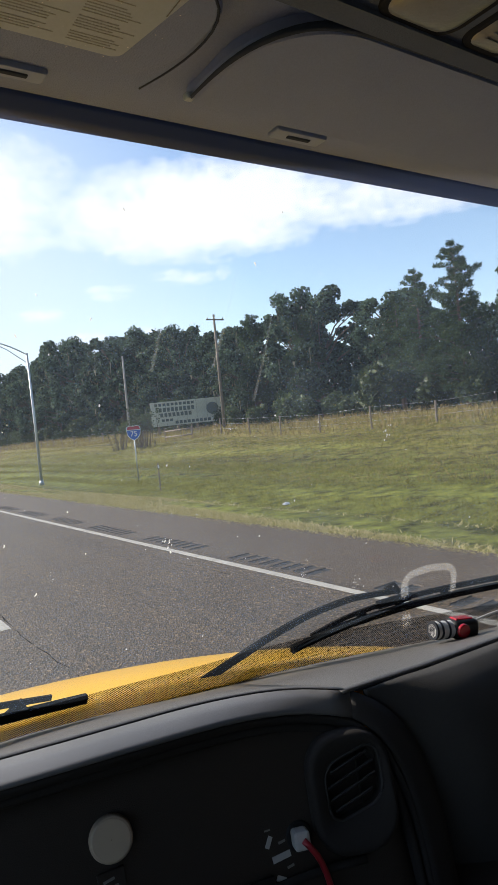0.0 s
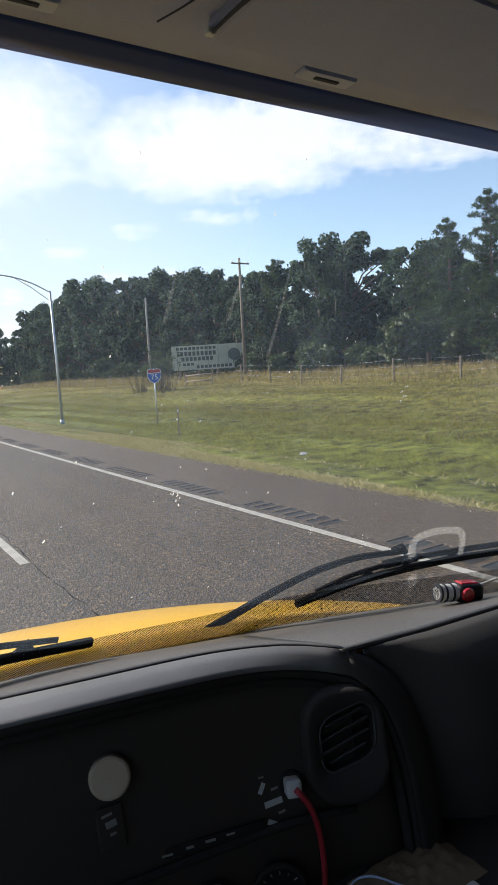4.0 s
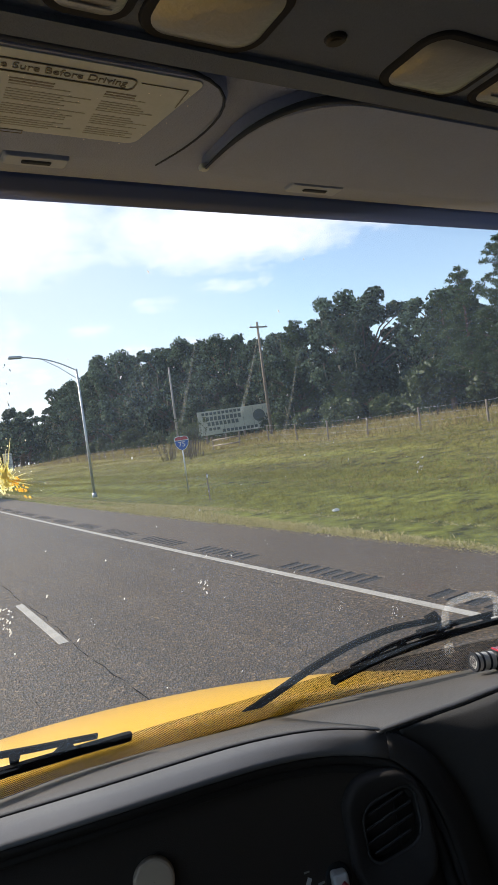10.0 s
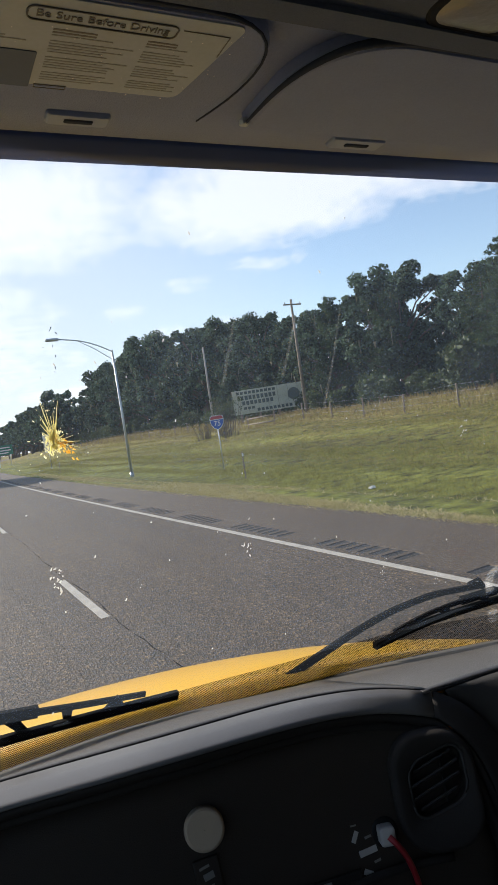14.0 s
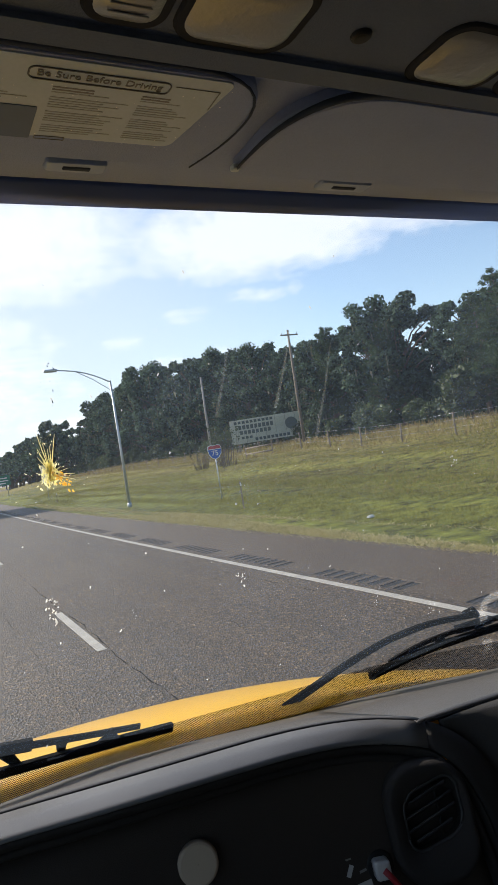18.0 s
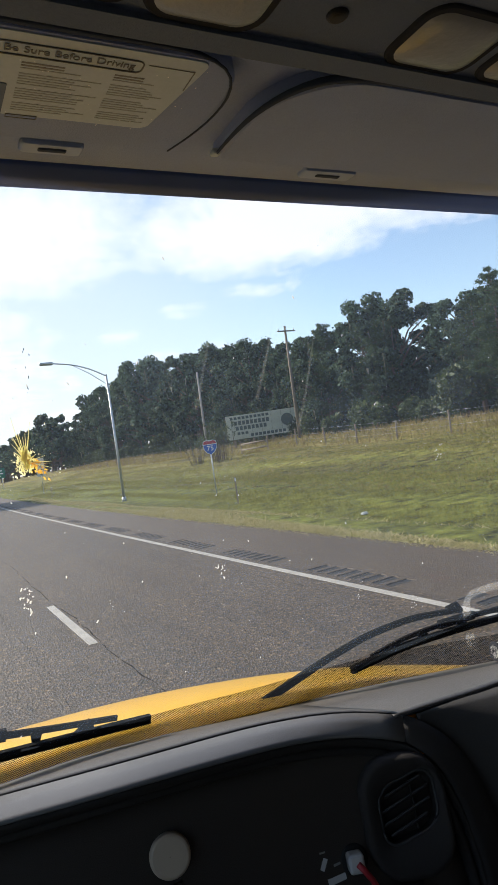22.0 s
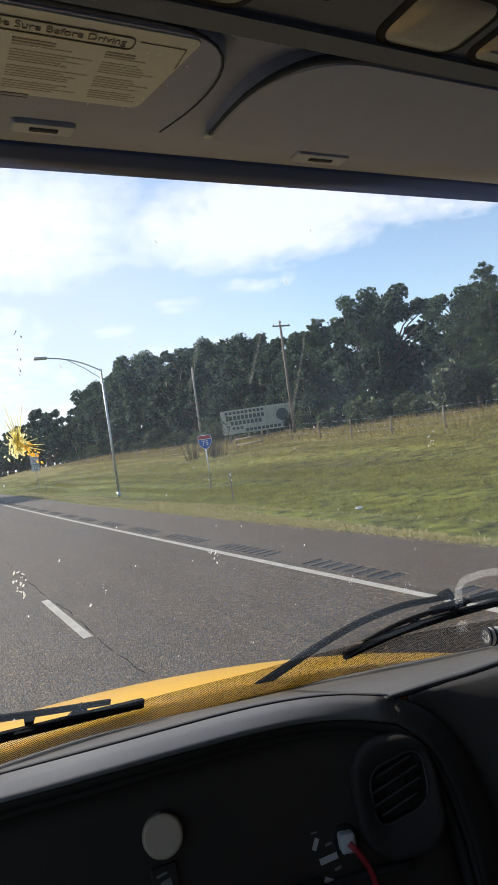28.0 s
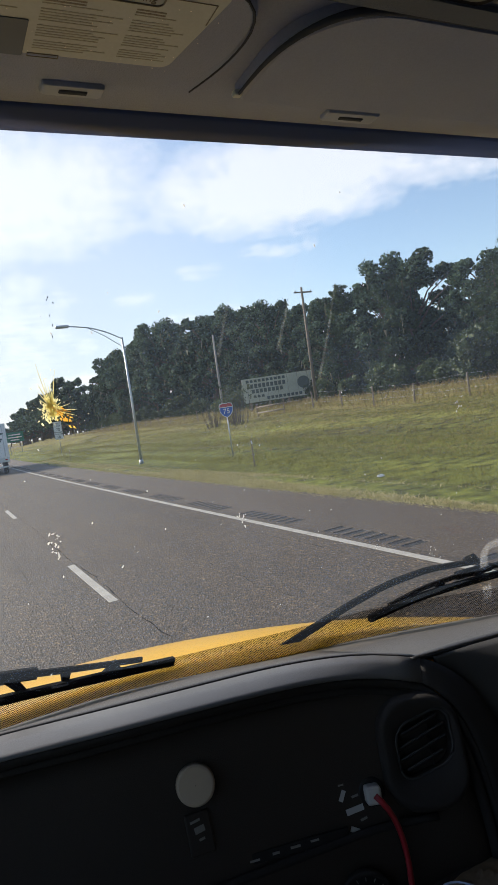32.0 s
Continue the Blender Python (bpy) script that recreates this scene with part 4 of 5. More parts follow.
M_REDLENS = material("red_lens", (0.30, 0.008, 0.014), 0.15, patch=0.2, patch_scale=40, coat=0.5)
M_SILVER = material("pale_silver_plastic", (0.50, 0.49, 0.47), 0.4, patch=0.2, patch_scale=60)
M_CHROME = material("dull_chrome", (0.6, 0.6, 0.62), 0.25, metal=1.0, patch=0.15, patch_scale=40)
M_GREYPRINT = material("pale_print", (0.20, 0.195, 0.185), 0.6, patch=0.2, patch_scale=40)


def facing(at, n):
    """Frame with z along n, x level."""
    z = Vector(n).normalized()
    x = Vector((0, 0, 1)).cross(z).normalized()
    y = z.cross(x)
    m = Matrix((x, y, z)).transposed().to_4x4()
    return Matrix.Translation(at) @ m


def disc(r, depth, bevel=0.003, n=32, dish=0.0):
    """A turned knob: rings about z, its face at +depth."""
    prof = [(r * 1.02, 0), (r, depth - bevel), (r - bevel * 0.35, depth - bevel * 0.3), (r - bevel, depth), (r * 0.5, depth - dish), (0.0005, depth - dish)]
    verts = [(q * math.cos(2 * math.pi * i / n), q * math.sin(2 * math.pi * i / n), z) for q, z in prof for i in range(n)]
    bm = bmesh.new()
    bv = [bm.verts.new(v) for v in verts]
    for r_ in range(len(prof) - 1):
        for i in range(n):
            bm.faces.new([bv[r_ * n + i], bv[r_ * n + (i + 1) % n], bv[(r_ + 1) * n + (i + 1) % n], bv[(r_ + 1) * n + i]])
    return bm


def placed(bm, m):
    bmesh.ops.transform(bm, matrix=m, verts=bm.verts)
    return bm


FACE_M = (-0.25, -0.91, 0.32)          # the tilted middle of the panel
FACE_N = (-0.48, -0.87, 0.05)          # the centre of the panel is turned to the driver
knob_at = facing((0.260, 0.819, 1.759), (-0.26, -0.90, 0.34))
knob = thing("valve_knob", (0, 0, 0), "round ivory push-pull knob on the dark instrument panel", "knob")
part("knob_cap", placed(disc(0.0268, 0.024, 0.004), knob_at), M_IVORY, knob, smooth=False)
part("knob_collar", placed(disc(0.020, 0.006), knob_at @ Matrix.Translation((0, 0, -0.016))), M_BLACK, knob)


def bars(parent, at, n, marks, mat=M_GREYPRINT):
    """Unreadable print: small flat bars (u, v, width, height, turn)."""
    f = facing(at, n)
    for u, v, w, h, a in marks:
        part("print_bar", placed(block((w, h, 0.0012)), f @ Matrix.Translation((u, v, 0)) @ Matrix.Rotation(radians(a), 4, "Z")), mat, parent)


plate_a = thing("switch_plate", (0, 0, 0), "small black switch plate with pale printing on the instrument panel", "switch plate")
part("plate_body", placed(block((0.034, 0.052, 0.006), bevel=0.002), facing((0.2475, 0.7905, 1.707), (-0.13, -0.94, 0.33))), M_FACE, plate_a)
bars(plate_a, (0.247, 0.787, 1.7085), (-0.13, -0.94, 0.33), ((-0.004, 0.016, 0.014, 0.003, 8), (0, 0.005, 0.014, 0.008, 8), (0.001, -0.007, 0.008, 0.003, 8)))

plate_b = thing("rotary_switch", (0, 0, 0), "black dashboard switch with small pale printed marks", "switch")
sw = facing((0.452, 0.744, 1.674), FACE_M)
part("switch_base", placed(block((0.085, 0.085, 0.008), bevel=0.003), sw @ Matrix.Translation((0, 0, -0.004))), M_FACE, plate_b)
bars(plate_b, (0.4508, 0.7395, 1.6756), FACE_M, ((-0.004, 0.022, 0.006, 0.015, -32), (0.010, 0.001, 0.026, 0.008, 6), (0.004, -0.024, 0.013, 0.007, -28)), M_WHITE)
bars(plate_b, (0.4508, 0.7395, 1.6756), FACE_M, ((-0.003, 0.036, 0.008, 0.002, 0), (0.014, 0.018, 0.010, 0.003, 8), (0.020, -0.013, 0.010, 0.003, 10)))

plug = thing("charging_plug", (0, 0, 0), "white charging plug with a red cable hanging from the dashboard", "plug")
pf = facing((0.490, 0.735, 1.692), (-0.38, -0.87, 0.31))
part("plug_body", placed(block((0.022, 0.024, 0.026), bevel=0.004), pf @ Matrix.Translation((0, 0, 0.012))), M_WHITE, plug)
part("socket_ring", placed(disc(0.020, 0.005), pf @ Matrix.Translation((0, 0, -0.002))), M_BLACK, plug)
tube("cable", smooth_line([(0.481, 0.712, 1.701), (0.487, 0.700, 1.696), (0.506, 0.698, 1.650), (0.505, 0.686, 1.596), (0.494, 0.676, 1.555), (0.485, 0.66, 1.45), (0.48, 0.65, 1.30)], 30), 0.0042, M_RED, plug, 8, "red cable")

# air vent: rounded pod, framed opening and slats turned to the driver
vent = thing("air_vent", (0, 0, 0), "round-cornered black air vent pod with tilted slats", "air vent")
vf = facing((0.571, 0.700, 1.740), (-0.40, -0.86, 0.31))
pod, gap = rounded(-0.068, 0.054, -0.082, 0.076, (0.050,) * 4), [(x, y + 0.28 * x) for x, y in rounded(-0.042, 0.037, -0.028, 0.045, (0.022,) * 4)]
n = len(pod)


def inset(line, k, z):
    return [(0.001 + p[0] * k, p[1] * k, z) for p in line]


rings = [inset(pod, 1.0, -0.03), inset(pod, 1.0, -0.006), inset(pod, 0.97, 0.003), inset(pod, 0.91, 0.008), inset(pod, 0.86, 0.008), inset(gap, 1.08, 0.003), inset(gap, 1.0, -0.002), inset(gap, 0.98, -0.03)]
mesh("vent_pod", [tuple(vf @ Vector(p)) for r in rings for p in r], [(r * n + i, r * n + (i + 1) % n, (r + 1) * n + (i + 1) % n, (r + 1) * n + i) for r in range(len(rings) - 1) for i in range(n)], M_DASH_DARK, vent, True)
M_SLAT = material("dark_grey_slat", (0.018, 0.018, 0.019), 0.55, patch=0.2, patch_scale=20)
edge = [tuple(vf @ Vector(p)) for p in inset(gap, 1.03, 0.001)]
tube("vent_frame", edge + edge[:1], 0.0022, M_SLAT, vent, 6)
part("vent_back", placed(block((0.084, 0.080, 0.004)), vf @ Matrix.Translation((-0.003, 0.008, -0.028))), M_BLACK, vent)
for i in range(4):
    w = 0.076 if 0 < i < 3 else 0.060
    part("slat", placed(block((w, 0.0035, 0.016), bevel=0.001, segments=1), vf @ Matrix.Translation((-0.003, -0.016 + 0.016 * i, -0.008)) @ Matrix.Rotation(radians(20), 4, "Z") @ Matrix.Rotation(radians(-22), 4, "X")), M_SLAT, vent)
part("divider", placed(block((0.003, 0.066, 0.008), bevel=0.001, segments=1), vf @ Matrix.Translation((0.010, 0.008, -0.016))), M_DASH_DARK, vent)

# capped power outlet beside the panel
outlet = thing("power_outlet", (0, 0, 0), "round black power outlet cap with small grey lettering", "power outlet")
of = facing((0.643, 0.668, 1.600), FACE_N)
part("outlet_ring", placed(disc(0.024, 0.006), of), M_DASH_DARK, outlet)
cap = part("outlet_cap", placed(disc(0.0205, 0.010, 0.002), of), M_BLACK, outlet)
for text, v_ in (("POWER", 0.0035), ("OUTLET", -0.0045)):
    lettering(text, 0.0075, M_GREYPRINT, of @ Matrix.Translation((0, v_, 0.0104)), cap)

# ledge under the panel, gauges below it
ledge_line = [(0.15, 0.785, 1.638), (0.226, 0.771, 1.640), (0.369, 0.744, 1.644), (0.489, 0.717, 1.651), (0.56, 0.68, 1.655)]
ledge = on_dash(tube("ledge", smooth_line(ledge_line, 16), 0.006, M_DASH_DARK, None, 8))
marks = thing("heater_panel", (0, 0, 0), "dark heater panel with a row of tiny pale marks", "control panel")
part("panel_body", placed(block((0.20, 0.014, 0.004), bevel=0.001), facing((0.345, 0.757, 1.656), FACE_M)), M_BLACK, marks)
bars(marks, (0.3442, 0.7545, 1.6570), FACE_M, ((-0.10, -0.004, 0.004, 0.004, 0), (-0.066, -0.002, 0.014, 0.0025, 0), (-0.036, -0.002, 0.014, 0.0025, 0), (-0.006, 0.0, 0.010, 0.003, 0), (0.022, 0.001, 0.014, 0.003, 0), (0.05, 0.002, 0.012, 0.0025, 0)))
for x, yv, z, r in ((0.445, 0.710, 1.578, 0.034), (0.358, 0.731, 1.585, 0.029)):
    g = thing("pressure_gauge", (0, 0, 0), "round black dial gauge with pale ticks", "gauge", "dashboard gauges")
    gf = facing((x, yv, z), FACE_N)
    part("gauge_case", placed(disc(r, 0.010, 0.003), gf), M_BLACK, g)
    v, f = [], []
    for i in range(32):
        a = 2 * math.pi * i / 32
        for q, h in ((r * 1.06, 0.006), (r * 1.06, 0.013), (r * 0.94, 0.013), (r * 0.94, 0.008)):
            v.append(tuple(gf @ Vector((q * math.cos(a), q * math.sin(a), h))))
    f = [(i * 4 + j, ((i + 1) % 32) * 4 + j, ((i + 1) % 32) * 4 + j + 1, i * 4 + j + 1) for i in range(32) for j in range(3)]
    mesh("gauge_rim", v, f, M_CHROME if r < 0.03 else M_DASH_DARK, g, True)
    for i in range(11):
        a = radians(225 - 27 * i)
        part("tick", placed(block((0.005, 0.0012, 0.0008)), gf @ Matrix.Rotation(a, 4, "Z") @ Matrix.Translation((r * 0.76, 0, 0.0106))), M_GREYPRINT, g)
    part("needle", placed(block((r * 0.8, 0.0015, 0.001)), gf @ Matrix.Rotation(radians(-20), 4, "Z") @ Matrix.Translation((-r * 0.3, 0, 0.0116))), M_IVORY, g)

# crumpled wrap and a white tray edge low beside the panel, and a white cable
shelf = part("storage_shelf", block((0.42, 0.18, 0.02), (0.66, 0.585, 1.565), 0.008), M_DASH_DARK, None)
on_dash(shelf)
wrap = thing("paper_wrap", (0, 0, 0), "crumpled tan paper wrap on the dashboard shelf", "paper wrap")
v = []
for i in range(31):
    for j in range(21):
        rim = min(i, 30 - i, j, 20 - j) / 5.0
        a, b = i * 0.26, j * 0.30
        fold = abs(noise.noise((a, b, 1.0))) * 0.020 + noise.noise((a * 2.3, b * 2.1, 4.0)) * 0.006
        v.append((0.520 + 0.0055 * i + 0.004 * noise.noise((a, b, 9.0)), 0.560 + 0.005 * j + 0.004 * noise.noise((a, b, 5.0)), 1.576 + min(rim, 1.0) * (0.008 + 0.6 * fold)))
# tan darkened so that the shelf's shade is in the paper's colour
mesh("wrap_sheet", v, grid_faces(31, 21), material("shaded_tan_paper", (0.12, 0.085, 0.05), 0.8, patch=0.3, patch_scale=16), wrap, True)
tray = thing("white_tray", (0, 0, 0), "white rimmed plastic tray on the dashboard shelf", "tray")
part("tray_body", block((0.12, 0.05, 0.012), (0.59, 0.532, 1.582), 0.005), M_WHITE, tray)
part("tray_inset", block((0.10, 0.034, 0.004), (0.59, 0.532, 1.5885), 0.0015), M_LABEL, tray)
tube("cord_loop", smooth_line([(0.49, 0.665, 1.50), (0.505, 0.650, 1.57), (0.515, 0.640, 1.600), (0.530, 0.62, 1.612), (0.550, 0.59, 1.606), (0.60, 0.55, 1.592)], 26), 0.0014, M_CLIP, plug, 6, "thin white cord")

# small lamp-like device on the dashboard by the windscreen
dev = thing("tail_lamp", (0, 0, 0), "small black clip-on lamp with a red lens lying on the dashboard", "lamp")
df = Matrix.Translation((0.990, 0.852, 1.817)) @ Matrix.Rotation(radians(-14), 4, "Z") @ Matrix.Rotation(radians(7), 4, "Y")
part("body", placed(block((0.060, 0.040, 0.038), (0.024, 0, 0), 0.012, segments=4), df), M_BLACK, dev, smooth=True)
collar = part("collar", placed(disc(0.0165, 0.042, 0.004, 24), df @ Matrix.Translation((-0.004, 0, 0)) @ Matrix.Rotation(radians(-90), 4, "Y")), M_SILVER, dev, "pale silver collar")
for q in (0.010, 0.026, 0.038):
    part("collar_ring", placed(disc(0.0178, 0.004, 0.001, 24), df @ Matrix.Translation((-0.004 - q, 0, 0)) @ Matrix.Rotation(radians(-90), 4, "Y")), M_BEZEL, collar, "dark ring")
part("lens", placed(disc(0.0135, 0.006, 0.003, 24), df @ Matrix.Translation((0.012, -0.019, 0.0)) @ Matrix.Rotation(radians(90), 4, "X")), M_REDLENS, dev, "round red lens")
part("top_lens", placed(block((0.040, 0.022, 0.005), (0.022, 0, 0.0185), 0.002), df), M_REDLENS, dev, "red lens strip")
tube("cord_run", smooth_line([(0.965, 0.872, 1.797), (1.05, 0.885, 1.795), (1.16, 0.88, 1.80), (1.30, 0.86, 1.795), (1.45, 0.83, 1.78)], 20), 0.0024, M_WHITE, dev, 6, "thin pale cord")

# ---- wipers ----
def on_glass(x, z, off):
    return Vector((x, glass_y(x, z) + off, z))


def strap(name, line, width, thick, off, mat, parent, n=26):
    """A flat bar that follows a line (x, z) over the glass; width may taper."""
    pts = smooth_line([(x, z) for x, z in line], n)
    verts = []
    for i, (x, z) in enumerate(pts):
        a, b = pts[max(i - 1, 0)], pts[min(i + 1, n - 1)]
        d = Vector((b[0] - a[0], b[1] - a[1])).normalized()
        q = i / (n - 1)
        w = (width[0] + (width[1] - width[0]) * q) / 2
        for s, t in ((-1, 0), (1, 0), (1, 1), (-1, 1)):
            px, pz = x - d.y * w * s, z + d.x * w * s
            verts.append(on_glass(px, pz, off + thick * t))
    faces = [(i * 4 + j, i * 4 + (j + 1) % 4, (i + 1) * 4 + (j + 1) % 4, (i + 1) * 4 + j) for i in range(n - 1) for j in range(4)]
    faces += [(3, 2, 1, 0), tuple((n - 1) * 4 + j for j in range(4))]
    return mesh(name, verts, faces, mat, parent)


for label, arm, blade, spine in (
        ("black windscreen wiper with a long bent arm, parked", ((0.44, 1.744), (0.525, 1.772), (0.617, 1.801), (0.711, 1.833), (0.80, 1.857), (0.90, 1.868), (1.012, 1.860)),
         ((0.748, 1.799), (0.87, 1.818), (1.01, 1.824), (1.127, 1.826), (1.30, 1.822), (1.42, 1.812)), ((0.80, 1.812), (0.88, 1.832), (1.006, 1.843), (1.139, 1.842), (1.30, 1.838))),
        ("black windscreen wiper parked low over the bonnet", ((-0.62, 1.98), (-0.40, 1.99), (-0.16, 1.955), (0.0, 1.924), (0.06, 1.905)),
         ((0.326, 1.843), (0.17, 1.864), (0.003, 1.889), (-0.20, 1.925), (-0.42, 1.955)), ((0.272, 1.862), (0.17, 1.884), (0.087, 1.905), (0.008, 1.925), (-0.25, 1.965)))):
    wiper = thing("wiper", (0, 0, 0), label, "wiper", "windscreen wipers")
    strap("arm", arm, (0.018, 0.012), 0.008, 0.030, M_WIPER, wiper, 40)
    strap("blade", blade, (0.015, 0.013), 0.012, 0.006, M_WIPER, wiper, 40)
    bridge = strap("bridge", spine, (0.009, 0.014), 0.006, 0.020, M_WIPER, wiper, 30)
    long = smooth_line(spine, 13)
    low = smooth_line(blade, 13)
    for i in (1, 3, 5, 8):
        a, b = long[i], min(low, key=lambda p: abs(p[0] - long[i][0]))
        strap("claw", (a, ((a[0] + b[0]) / 2, (a[1] + b[1]) / 2), b), (0.018, 0.010), 0.008, 0.016, M_WIPER, wiper, 5)
    strap("yoke", (long[4], long[6]), (0.018, 0.018), 0.012, 0.020, M_WIPER, wiper, 4)
    if label.startswith("black windscreen wiper with"):
        tube("joint", [on_glass(0.990, 1.866, 0.035), on_glass(1.012, 1.868, 0.035), on_glass(1.022, 1.856, 0.032)], [0.008, 0.011, 0.007], M_WIPER, wiper)

# cowl between bonnet and windscreen
cowl = sheet("trim_cowl", lambda x, q: (x, glass_y(x, sill(x)) + 0.04 + 0.10 * q, sill(x) - 0.12 - 0.04 * q), steps((-0.7, 1.62, 24)), (0, 0.5, 1), M_RUBBER, thick=0.02)
tagged(cowl, "black plastic cowl below the windscreen", "cowl", kind="structure")
fender = thing("fender_trim", (0, 0, 0), "dark grey fender edge beyond the bonnet", "fender")
sheet("fender_panel", lambda x, y: (x, y, 1.455 - 0.16 * (x - 1.5) - 0.30 * (y - 1.2) + 0.05 * math.sin((x - 1.5) * 2)), steps((1.52, 2.05, 10)), steps((1.1, 1.9, 10)), M_RUBBER, fender, thick=0.02)

# ---- marks on the windscreen ----
M_SPECK = material("dried_specks", (0.56, 0.55, 0.51), 0.8, patch=0.2, patch_scale=60, leafy=0.5)
M_SPLAT = material("yellow_insect_splash", (0.85, 0.50, 0.06), 0.5, patch=0.35, patch_scale=140, leafy=0.6)
M_SPLAT2 = material("pale_insect_splash", (0.85, 0.80, 0.45), 0.5, patch=0.3, patch_scale=140, leafy=0.6)


def film(name, amount, tone):
    m = bpy.data.materials.new(name)
    m.use_nodes = True
    k = Nodes(m.node_tree)
    x = k.node("MixShader")
    d = k.node("BsdfTranslucent")
    d.inputs[0].default_value = (*tone, 1)
    k.put(x.inputs[0], k.math("MULTIPLY", k.noise(90.0, 4.0, k.node("TexCoord").outputs["Object"]), 2 * amount))
    k.put(x.inputs[1], k.node("BsdfTransparent").outputs[0])
    k.put(x.inputs[2], d.outputs[0])
    k.put(k.node("OutputMaterial").inputs[0], x.outputs[0])
    return m


M_STREAK = film("wiper_streak_film", 0.016, (0.85, 0.85, 0.8))
M_REFLECTION = film("painted_reflection_film", 0.055, (0.8, 0.8, 0.78))


def blob(rng, x, z, size, stretch=1.0, turn=0.0, off=0.004):
    """An uneven fleck on the glass: outline and a thin raised middle."""
    n = 9
    verts = []
    for i in range(n):
        a = 2 * math.pi * i / n
        r = size * rng.uniform(0.5, 1.3)
        u, w = r * math.cos(a) * stretch, r * math.sin(a)
        verts.append(on_glass(x + u * math.cos(turn) - w * math.sin(turn), z + u * math.sin(turn) + w * math.cos(turn), off))
    verts.append(on_glass(x, z, off + size * 0.35))
    return verts, [(i, (i + 1) % n, n) for i in range(n)]


def flecks(name, spots, mat, rng, parent=None, label=""):
    v, f = [], []
    for x, z, size, stretch, turn in spots:
        a, b = blob(rng, x, z, size, stretch, turn)
        f += [tuple(i + len(v) for i in t) for t in b]
        v += a
    return mesh(name, v, f, mat, parent, False, label)


rs = random.Random(21)
spots = [(rs.uniform(0.0, 1.25), 1.88 + 0.72 * rs.random(), rs.choice((0.0005, 0.0006, 0.0008, 0.0012)), rs.uniform(0.8, 2.8), rs.uniform(0.9, 2.2)) for _ in range(170)]
ob = flecks("specks", spots, M_SPECK, rs)
tagged(ob, "dried pale specks scattered over the windscreen", "specks", kind="stuff")
for cx, cz, size, n in ((0.914, 2.208, 0.010, 12), (0.463, 2.080, 0.012, 9), (0.147, 2.108, 0.012, 26), (0.271, 2.068, 0.006, 5), (0.752, 1.958, 0.007, 7), (0.884, 1.918, 0.010, 10), (0.536, 2.225, 0.005, 4), (0.756, 1.985, 0.005, 4), (0.788, 2.345, 0.004, 3), (0.585, 2.12, 0.005, 4)):
    tagged(flecks("insect_speck", [(cx + rs.gauss(0, 0.45) * size, cz + rs.gauss(0, 0.9) * size, size * rs.uniform(0.05, 0.13), rs.uniform(1, 2.4), rs.uniform(0.7, 1.9)) for _ in range(n)], M_SPECK, rs), "small pale dried insect mark on the windscreen", "insect mark", "insect marks on the glass")
splash = thing("insect_splash", (0, 0, 0), "bright yellow and orange insect splash on the windscreen", "insect splash")
flecks("splash_core", [(0.163 + rs.gauss(0, 0.0050), 2.300 + rs.gauss(0, 0.0085), rs.uniform(0.0005, 0.0015), rs.uniform(1, 3.6), rs.uniform(1.1, 2.2)) for _ in range(170)], M_SPLAT2, rs, splash, "pale yellow")
flecks("splash_heart", [(0.166 + 0.0007 * i + rs.gauss(0, 0.0022), 2.302 - 0.0007 * i + rs.gauss(0, 0.0045), rs.uniform(0.0006, 0.0017), rs.uniform(1, 3.0), rs.uniform(1.8, 2.7)) for i in range(34)], M_SPLAT, rs, splash, "deep orange")
for a, reach in ((102, 0.064), (97, 0.044), (90, 0.034), (84, 0.038), (77, 0.054), (110, 0.040), (120, 0.030), (133, 0.022), (146, 0.016), (62, 0.018), (30, 0.016), (8, 0.026), (-10, 0.034), (-16, 0.024), (-24, 0.036), (-36, 0.020), (165, 0.014), (205, 0.018), (232, 0.012)):
    for spread in (0.0, rs.gauss(0, 4.0)):
        aa, r0, r1 = radians(a + spread), rs.uniform(0.002, 0.010), reach * (1.0 if spread == 0.0 else rs.uniform(0.4, 0.8))
        line = [(0.164 + q * math.cos(aa + 0.06 * math.sin(40 * q)), 2.300 + q * math.sin(aa + 0.06 * math.sin(40 * q))) for q in (r0, r0 + (r1 - r0) * 0.35, r0 + (r1 - r0) * 0.7, r1)]
        strap("splash_ray", line, (rs.uniform(0.0011, 0.0020), 0.0004), 0.0004, 0.003, M_SPLAT if -30 < a < 5 and spread else M_SPLAT2, splash, 9)
drops = []
for _ in range(46):
    aa, q = radians(rs.choice((100, 95, 82, 78, 112, 128, 60, 10, -12, -22, 170, 215)) + rs.gauss(0, 6)), rs.uniform(0.014, 0.060)
    drops.append((0.164 + q * math.cos(aa), 2.300 + q * math.sin(aa), rs.uniform(0.0003, 0.0008), rs.uniform(1.0, 3.0), aa))
flecks("splash_drop", drops, M_SPLAT2, rs, splash, "tiny pale yellow drops")
legs = [(0.176 + rs.gauss(0, 0.0025), 2.304 + z, rs.uniform(0.0004, 0.0009), rs.uniform(1.5, 4.0), rs.uniform(1.3, 1.9)) for z in (0.086, 0.092, 0.106, 0.118, 0.134, 0.138, 0.141)]
tagged(flecks("insect_leg_specks", legs, M_RUBBER, rs), "a column of tiny dark insect remains on the windscreen", "insect mark", "insect marks on the glass")
